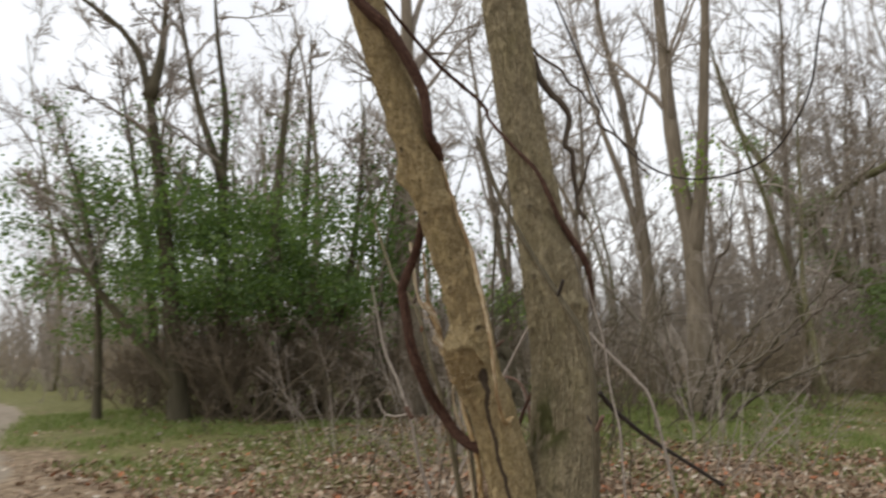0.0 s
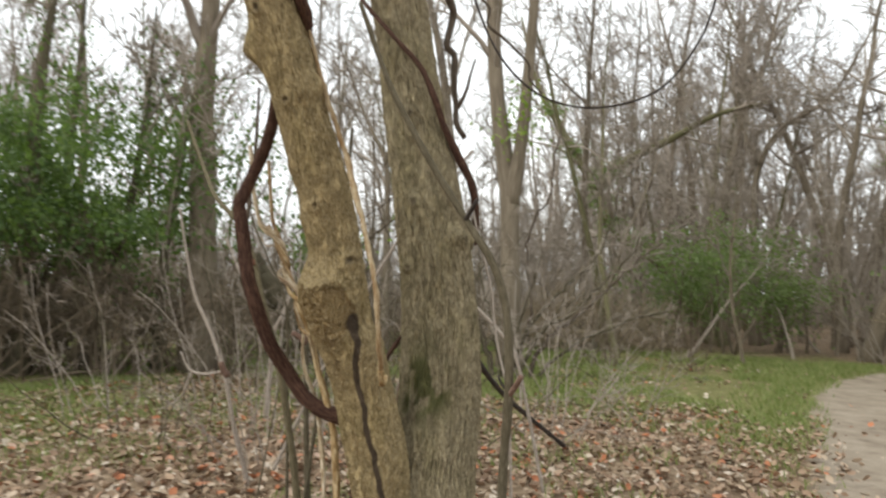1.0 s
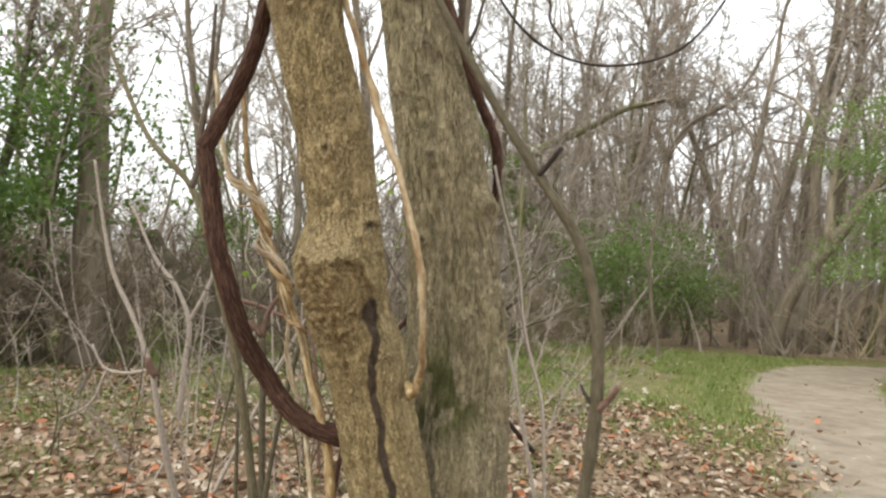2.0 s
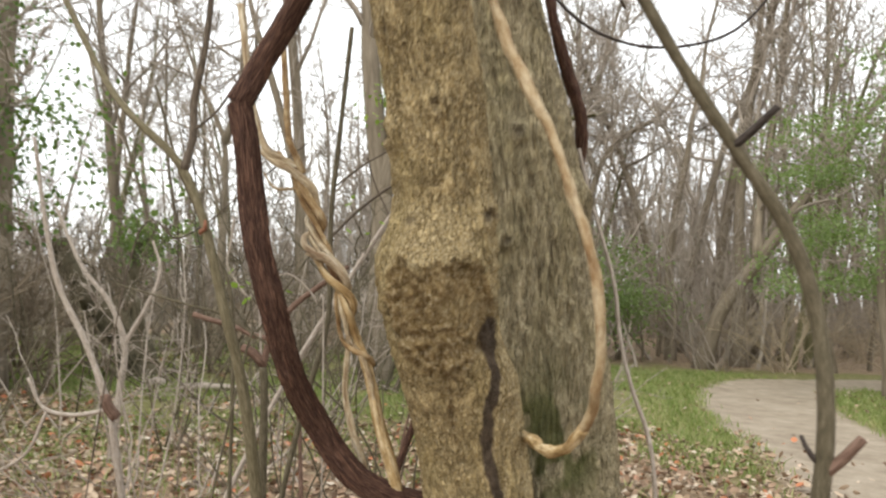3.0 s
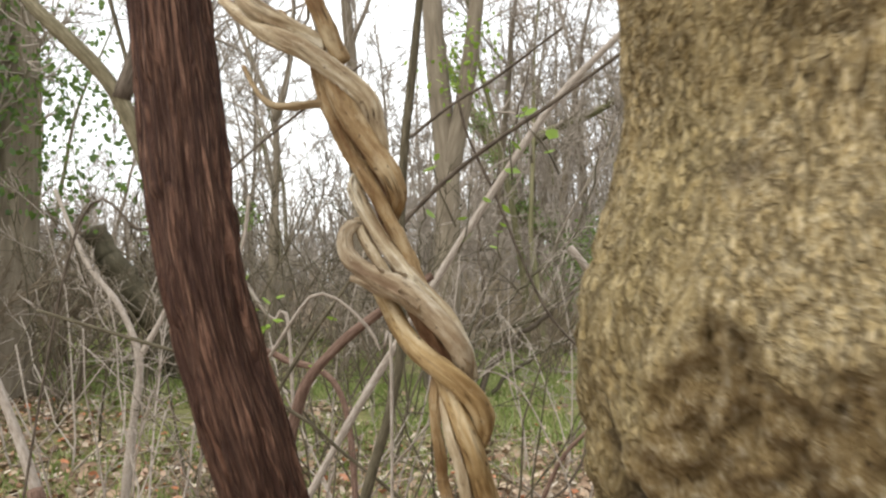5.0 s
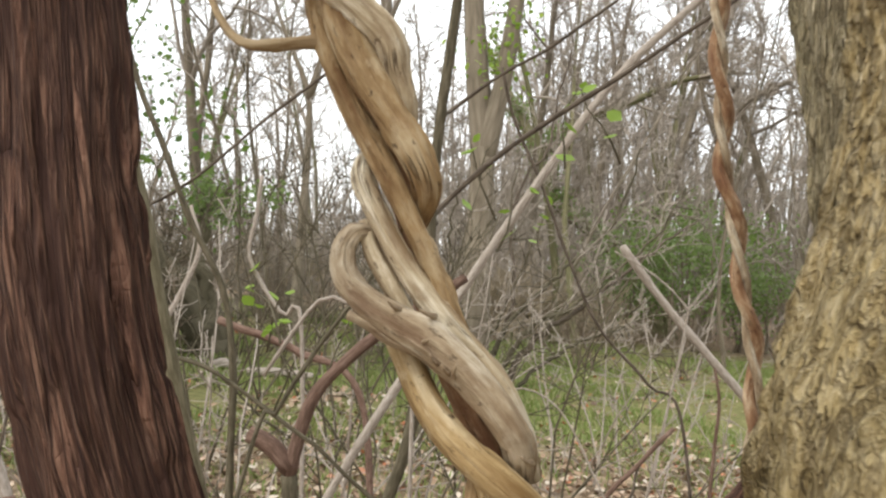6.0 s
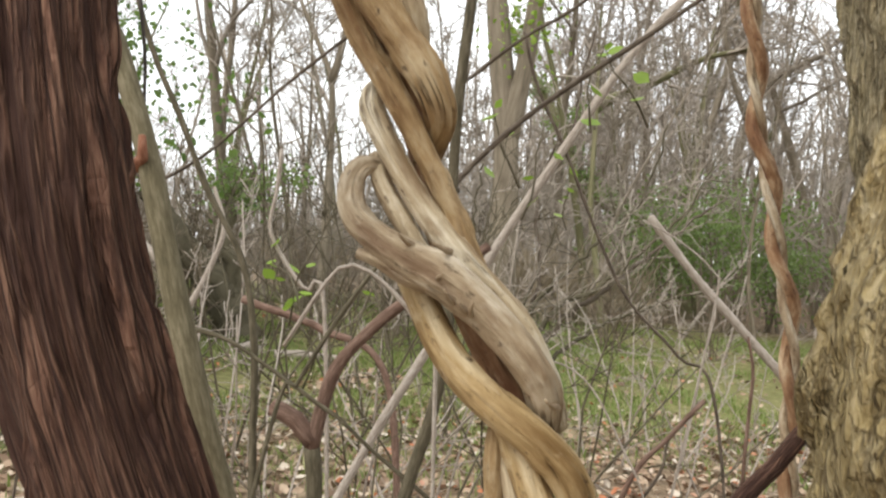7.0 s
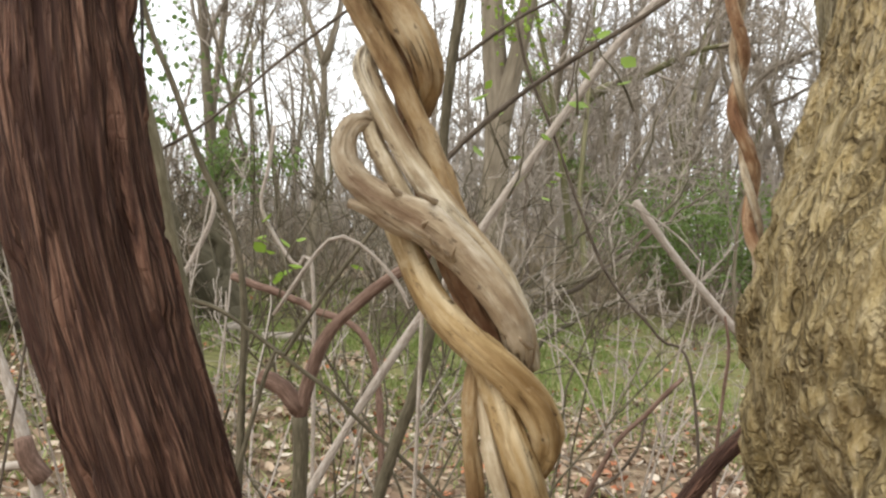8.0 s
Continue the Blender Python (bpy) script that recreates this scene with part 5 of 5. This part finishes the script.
leafy(snarl, 24, [(-6.3, 11.6, 2.2), (-6.1, 11.7, 2.35), (-5.8, 11.9, 2.3), (-5.5, 12.1, 2.45), (-6.0, 11.7, 2.1), (-6.2, 11.6, 2.5)], 0.16, 700, 0.08, leaf_cedar, "bright green ivy", 0.7, False)

# fan-shaped shrub with long leaning stems
fan = thing("shrub", "fan-shaped bare shrub with long leaning stems", "shrub", at=(-2.2, 11.9, gz(-2.2, 11.9)))
fr = np.random.default_rng(55)
FAN = (
    ([(-1.94, 11.9, 0.0), (-1.56, 11.9, 0.72), (-0.87, 11.95, 1.28), (-0.21, 12.0, 1.9), (0.3, 12.1, 2.3)], 0.045),
    ([(-2.09, 11.8, 0.0), (-1.66, 11.8, 0.81), (-1.06, 11.8, 1.23), (-0.25, 11.8, 1.99), (0.0, 11.8, 2.4)], 0.04),
    ([(-2.24, 11.9, 0.0), (-1.9, 11.9, 0.9), (-1.22, 12.0, 1.65), (-0.83, 12.1, 2.01), (-0.57, 12.2, 2.55), (-0.4, 12.2, 3.2)], 0.034),
    ([(-2.29, 12.0, 0.0), (-1.89, 12.0, 1.09), (-1.94, 12.0, 1.96), (-1.86, 12.0, 2.64), (-1.54, 12.0, 3.1), (-1.45, 12.0, 3.68), (-1.3, 12.0, 4.4)], 0.03),
    ([(-2.5, 11.9, 0.0), (-2.73, 11.9, 0.7), (-2.92, 11.8, 1.44), (-3.29, 11.8, 1.9), (-3.62, 11.7, 2.33), (-3.9, 11.7, 2.6)], 0.036),
    ([(-2.39, 11.7, 0.0), (-2.05, 11.6, 0.81), (-1.72, 11.5, 1.47), (-1.5, 11.4, 2.1)], 0.026),
    ([(-2.5, 12.0, 0.0), (-2.83, 12.1, 0.89), (-3.15, 12.2, 1.19), (-3.48, 12.2, 1.4), (-3.9, 12.3, 1.5)], 0.026),
    ([(-2.3, 11.8, 0.0), (-2.4, 11.6, 0.9), (-2.6, 11.5, 1.8), (-2.5, 11.4, 2.6)], 0.026),
    ([(-1.9, 12.0, 0.0), (-1.2, 12.2, 0.6), (-0.4, 12.4, 1.0), (0.3, 12.5, 1.2)], 0.03),
)
for k, (line, thick) in enumerate(FAN):
    q = crooked(line, 560 + k, 0.018)
    rr = np.linspace(thick, 0.011, len(q))
    part("stem", Geo().tube(q, rr, 8), wood_dark if k % 3 else bark_brown, fan)
    geo = Geo()
    limbs(geo, fr, q, rr, 9, 1, 0.5, 1.1, 0.006)
    tagged(part("brush", geo, wood_twig, fan), kind="stuff")


def clear(x, y, gap=2.2):
    q, w = np.array([x]), np.array([y])
    return line_distance(q, w, PATH_LINE)[0] > gap and line_distance(q, w, TRACK_LINE)[0] > gap


# the woods behind
used = []
for k in range(140):
    for _ in range(60):
        az, dist = wr.uniform(-44, 88), 17 + 40 * wr.uniform() ** 1.25
        x, y = ahead(az, dist)
        if clear(x, y, 2.6) and all((x - a) ** 2 + (y - b) ** 2 > 2.0 for a, b in used) and not (az > 36 and dist < 20) and not (az > 14 and wr.uniform() < 0.5) and not (-6 < az < 7 and dist < 23) and not (az < -6 and dist < 22 and wr.uniform() < 0.5):
            break
    used.append((x, y))
    place(kinds[wr.integers(0, len(kinds))], x, y, wr.uniform(0, 6.28), wr.uniform(0.7, 1.15))
for k in range(74):
    for _ in range(60):
        az, dist = wr.uniform(-46, 12), wr.uniform(20, 44)
        x, y = ahead(az, dist)
        if clear(x, y, 2.6):
            break
    place(kinds[(7, 4, 2, 5, 7, 4, 0)[k % 7]], x, y, wr.uniform(0, 6.28), wr.uniform(0.75, 1.15))
for k, (x, y, sc) in enumerate(((-4.4, 13.6, 0.9), (-3.6, 15.2, 1.0), (-1.4, 16.8, 0.9), (-0.2, 18.2, 1.0), (1.2, 17.4, 0.8), (-2.4, 18.4, 1.1), (6.4, 22.2, 1.0), (3.0, 22.6, 1.1), (8.8, 23.4, 1.1), (2.2, 19.8, 0.8), (0.4, 22.4, 1.1), (5.2, 24.0, 1.1), (7.4, 21.8, 1.2), (9.4, 22.6, 1.2), (7.0, 25.5, 1.3), (10.8, 20.8, 1.2))):
    place(kinds[(4, 7, 2, 7)[k % 4]], x, y, 2.3 * k, sc)
tr = np.random.default_rng(88)
for k in range(13):
    for _ in range(60):
        x, y = ahead(tr.uniform(-38, 10), tr.uniform(23, 40))
        if clear(x, y, 2.6):
            break
    place(kinds[(0, 1, 6, 3, 5)[k % 5]], x, y, tr.uniform(0, 6.28), tr.uniform(0.9, 1.25))
for k in range(26):
    x, y = ahead(wr.uniform(100, 300), wr.uniform(14, 35))
    if clear(x, y, 2.5):
        place(kinds[wr.integers(0, len(kinds))], x, y, wr.uniform(0, 6.28), wr.uniform(0.8, 1.2))
for k in range(235):
    for _ in range(40):
        az, dist = wr.uniform(-42, 86), 17.5 + 17 * wr.uniform() ** 1.4
        x, y = ahead(az, dist)
        if clear(x, y, 1.9) and not (-4 < az < 6 and dist < 21):
            break
    place(bushes[wr.integers(0, 4)], x, y, wr.uniform(0, 6.28), wr.uniform(0.7, 1.2))
# The first and last carry thicket shade in their stem colour.
closer = [make_shrub(211, 2.6, 14, wood_shaded, label="multi-stemmed thicket shrub, brown stems darkened for shade", split=True), make_shrub(212, 3.4, 12, wood_twig, split=True), make_shrub(213, 1.8, 16, wood_shaded, spread=0.6, label="low thicket shrub, brown stems darkened for shade", split=True)]
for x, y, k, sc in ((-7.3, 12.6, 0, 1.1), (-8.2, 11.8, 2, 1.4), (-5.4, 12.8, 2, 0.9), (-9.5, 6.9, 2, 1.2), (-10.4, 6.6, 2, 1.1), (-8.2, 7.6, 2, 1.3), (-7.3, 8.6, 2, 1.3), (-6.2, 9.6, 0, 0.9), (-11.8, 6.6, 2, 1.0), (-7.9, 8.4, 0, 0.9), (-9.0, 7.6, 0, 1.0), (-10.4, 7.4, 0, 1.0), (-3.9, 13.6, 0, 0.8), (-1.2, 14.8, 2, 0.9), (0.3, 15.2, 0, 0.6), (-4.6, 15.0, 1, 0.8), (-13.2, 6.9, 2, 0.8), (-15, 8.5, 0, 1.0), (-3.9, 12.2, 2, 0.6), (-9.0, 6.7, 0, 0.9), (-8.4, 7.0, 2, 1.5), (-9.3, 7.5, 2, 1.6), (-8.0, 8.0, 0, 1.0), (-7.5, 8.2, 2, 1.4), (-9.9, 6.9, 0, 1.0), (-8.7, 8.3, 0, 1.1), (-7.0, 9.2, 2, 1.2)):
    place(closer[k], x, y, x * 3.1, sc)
bushes += closer
bushes.append(make_shrub(205, 1.9, 8, bark_twig, thin=0.0035, spread=0.5, label="thin pale bramble clump in leaf litter", twigs=4, split=True))
bushes.append(make_shrub(206, 2.4, 7, bark_sap, thin=0.004, spread=0.35, label="thin olive saplings clump in leaf litter", twigs=4, split=True))
for n, (x, y, sc) in enumerate(((-2.3, 5.7, 0.9), (-3.0, 7.4, 1.1), (-1.7, 6.6, 0.9), (-0.9, 6.4, 0.8), (-4.2, 7.2, 1.1), (-2.2, 8.3, 1.2), (-0.2, 7.3, 0.8), (-5.0, 8.6, 1.2), (-1.9, 4.9, 0.7), (-3.7, 9.4, 1.2), (-0.6, 8.4, 0.9), (-1.2, 5.4, 0.7), (0.4, 8.6, 0.7), (-2.7, 10.4, 1.1), (-4.6, 5.6, 0.9), (-3.3, 5.0, 0.8))):
    place(bushes[7 + n % 2], x, y, n * 1.9, sc)
for n, ob in enumerate(kinds + bushes):
    ob.matrix_basis = Matrix.Translation((*ahead(150 + 11 * n, 24), 0))


def far_woods():
    """The uncountable stems of the woods far behind."""
    r = np.random.default_rng(77)
    geo = Geo()
    for _ in range(1500):
        az, dist = r.uniform(-48, 92), r.uniform(36, 75)
        x, y = ahead(az, dist)
        h = r.uniform(3, 15) * (1 - 0.5 * float(smooth(12, 25, az)))
        line = wander(r, (x, y, gz(x, y) - 0.2), (r.normal(0, 0.1), r.normal(0, 0.1), 1), h, 5, 0.08, 0.02)
        rr = np.linspace(0.05 + 0.008 * h, 0.02, 5)
        geo.tube(line, rr, 4)
        for _ in range(7):
            k = r.integers(1, 4)
            way = np.array([r.normal(0, 0.6), r.normal(0, 0.6), 0.7])
            geo.tube(wander(r, line[k] + (line[k + 1] - line[k]) * r.uniform(), way / np.linalg.norm(way), h * r.uniform(0.15, 0.35), 3, 0.2, 0.05), [0.03, 0.022, 0.012], 3)
    tagged(part("far_woods", geo, wood_twig), "bare grey-brown woods in the distance", "woods", kind="stuff")


far_woods()


# ---- litter and grass ----
def sample(r, n, x0, x1, y0, y1):
    return r.uniform(x0, x1, n), r.uniform(y0, y1, n)


def fallen_leaves():
    r = np.random.default_rng(31)
    near = sample(r, 27000, -6.5, 3.2, 2.6, 10.5)
    far = sample(r, 9000, -11, 6.5, 3.5, 17)
    start = sample(r, 9000, -7, 8, -6, 3)
    x, y = np.r_[near[0], far[0], start[0]], np.r_[near[1], far[1], start[1]]
    path, grass, _ = zones(x, y)
    patchy = vnoise(np.stack([x * 0.9, y * 0.9, 0 * x], 1), 91)
    keep = (r.uniform(size=len(x)) > 0.97 * path) & (r.uniform(size=len(x)) < 1.0 - 0.72 * grass * smooth(0.2, 0.5, patchy) - 0.3 * smooth(0.5, 0.7, vnoise(np.stack([x * 2.3, y * 2.3, 0 * x], 1), 93)))
    x, y = x[keep], y[keep]
    geo = Geo()
    put_leaves(geo, r, np.stack([x, y, ground_z(x, y) + r.uniform(0.008, 0.035, len(x))], 1), 0.03 + 0.07 * r.uniform(size=len(x)) ** 1.6, 0.45, 0.45)
    tagged(part("fallen_leaves", geo, leaf_dead), "dry tan and rust fallen leaves on the forest floor", "leaf litter", kind="stuff")


def grass():
    r = np.random.default_rng(32)
    x, y = sample(r, 190000, -12, 6.5, 2.8, 19)
    path, green, verge = zones(x, y)
    patchy = vnoise(np.stack([x * 1.3, y * 1.3, 0 * x], 1), 92)
    keep = (r.uniform(size=len(x)) > path * 1.2) & (r.uniform(size=len(x)) < 0.36 * smooth(0.3, 0.6, patchy) + 0.75 * green * smooth(0.3, 0.6, patchy) + 0.8 * verge)
    x, y = x[keep], y[keep]
    n = len(x)
    z = ground_z(x, y) - 0.005
    h, w = r.uniform(0.04, 0.12, n), r.uniform(0.004, 0.009, n)
    a = r.uniform(0, 6.28, n)
    lean = r.normal(0, 0.55, (2, n)) * h
    side = np.stack([np.cos(a) * w, np.sin(a) * w, 0 * a], 1)
    p = np.stack([x, y, z], 1)
    mid = p + np.stack([lean[0] * 0.35, lean[1] * 0.35, h * 0.6], 1)
    tip = p + np.stack([lean[0], lean[1], h], 1)
    v = np.stack([p - side, p + side, mid + side * 0.7, mid - side * 0.7, tip], 1).reshape(-1, 3)
    b = np.arange(n)[:, None] * 5
    geo = Geo()
    geo.add(v, np.concatenate([b + np.array([[0, 1, 2, 3]]), b + np.array([[3, 2, 4, 4]])]), v)
    tagged(part("grass", geo, grass_mat), "thin green and straw-coloured winter grass", "grass", kind="stuff")


fallen_leaves()
grass()
log = thing("fallen_log", "pale weathered piece of log lying in grass", "log", at=(-4.5, 10.7, 0.15))
limb("piece", log, [(-4.75, 10.6, gz(-4.75, 10.6) + 0.05), (-4.4, 10.72, gz(-4.4, 10.7) + 0.06), (-4.0, 10.8, gz(-4, 10.8) + 0.05)], 0.06, 0.045, bark_twig)
stone = thing("fallen_log", "small whitish chunk of rotten wood", "log", at=(-5.2, 10.75, 0.2))
limb("piece", stone, [(-5.35, 10.75, gz(-5.3, 10.7) + 0.04), (-5.2, 10.78, gz(-5.2, 10.8) + 0.09), (-5.1, 10.8, gz(-5.1, 10.8) + 0.05)], 0.06, 0.05, bark_twig)


# ---- peeling bark and fresh leaves ----
for x, y, z, size, turn in ((-0.352, 3.166, 1.506, 0.009, 1.7), (-0.341, 3.168, 1.498, 0.013, 1.1), (-0.343, 3.168, 1.5, 0.009, 1.9), (-0.362, 3.165, 1.52, 0.010, 0.4), (-0.38, 3.165, 1.54, 0.007, 2.0), (-0.357, 3.17, 1.537, 0.008, 2.5), (-0.289, 3.178, 1.448, 0.009, 2.2)):
    c, sn = math.cos(turn), math.sin(turn)
    q = spline([(x, y + 0.010, z), (x + c * size * 0.4, y - 0.002, z + sn * size * 0.5), (x + c * size * 0.9, y - 0.007, z + sn * size)], 0.003)
    part("bark_flake", Geo().tube(q, np.linspace(0.0024, 0.0008, len(q)), 8), bark_weather, twist)


def sprig(x, y, z, count, seed, size=0.045):
    """A thin shoot with a few fresh leaves."""
    r = np.random.default_rng(seed)
    ob = thing("leafy_sprig", "thin shoot with a few fresh green leaves", "sprig", "fresh sprigs", at=(x, y, z - 0.1))
    q = wander(r, (x, y, z - 0.12), (r.normal(0, 0.4), r.normal(0, 0.3), 1), 0.2, 5, 0.2, 0)
    part("shoot", Geo().tube(q, np.linspace(0.003, 0.0015, 5), 6), bark_sap, ob)
    for k in range(count):
        geo = Geo()
        put_leaves(geo, r, q[[1 + k % 4]] + r.normal(0, 0.02, (1, 3)), size * r.uniform(0.7, 1.2), 0.5)
        part("leaf", geo, leaf_spring, ob)


for n, (x, y, z, count) in enumerate(((-0.56, 4.34, 1.80, 4), (-0.55, 4.32, 1.73, 3), (-0.42, 4.40, 1.93, 4), (-0.30, 4.45, 1.95, 4), (-1.0, 4.2, 1.5, 4), (-1.14, 4.4, 1.45, 4), (-0.9, 4.2, 1.40, 3), (-0.62, 5.5, 1.75, 5), (-1.3, 4.6, 1.52, 3))):
    sprig(x, y, z, count, 600 + n)
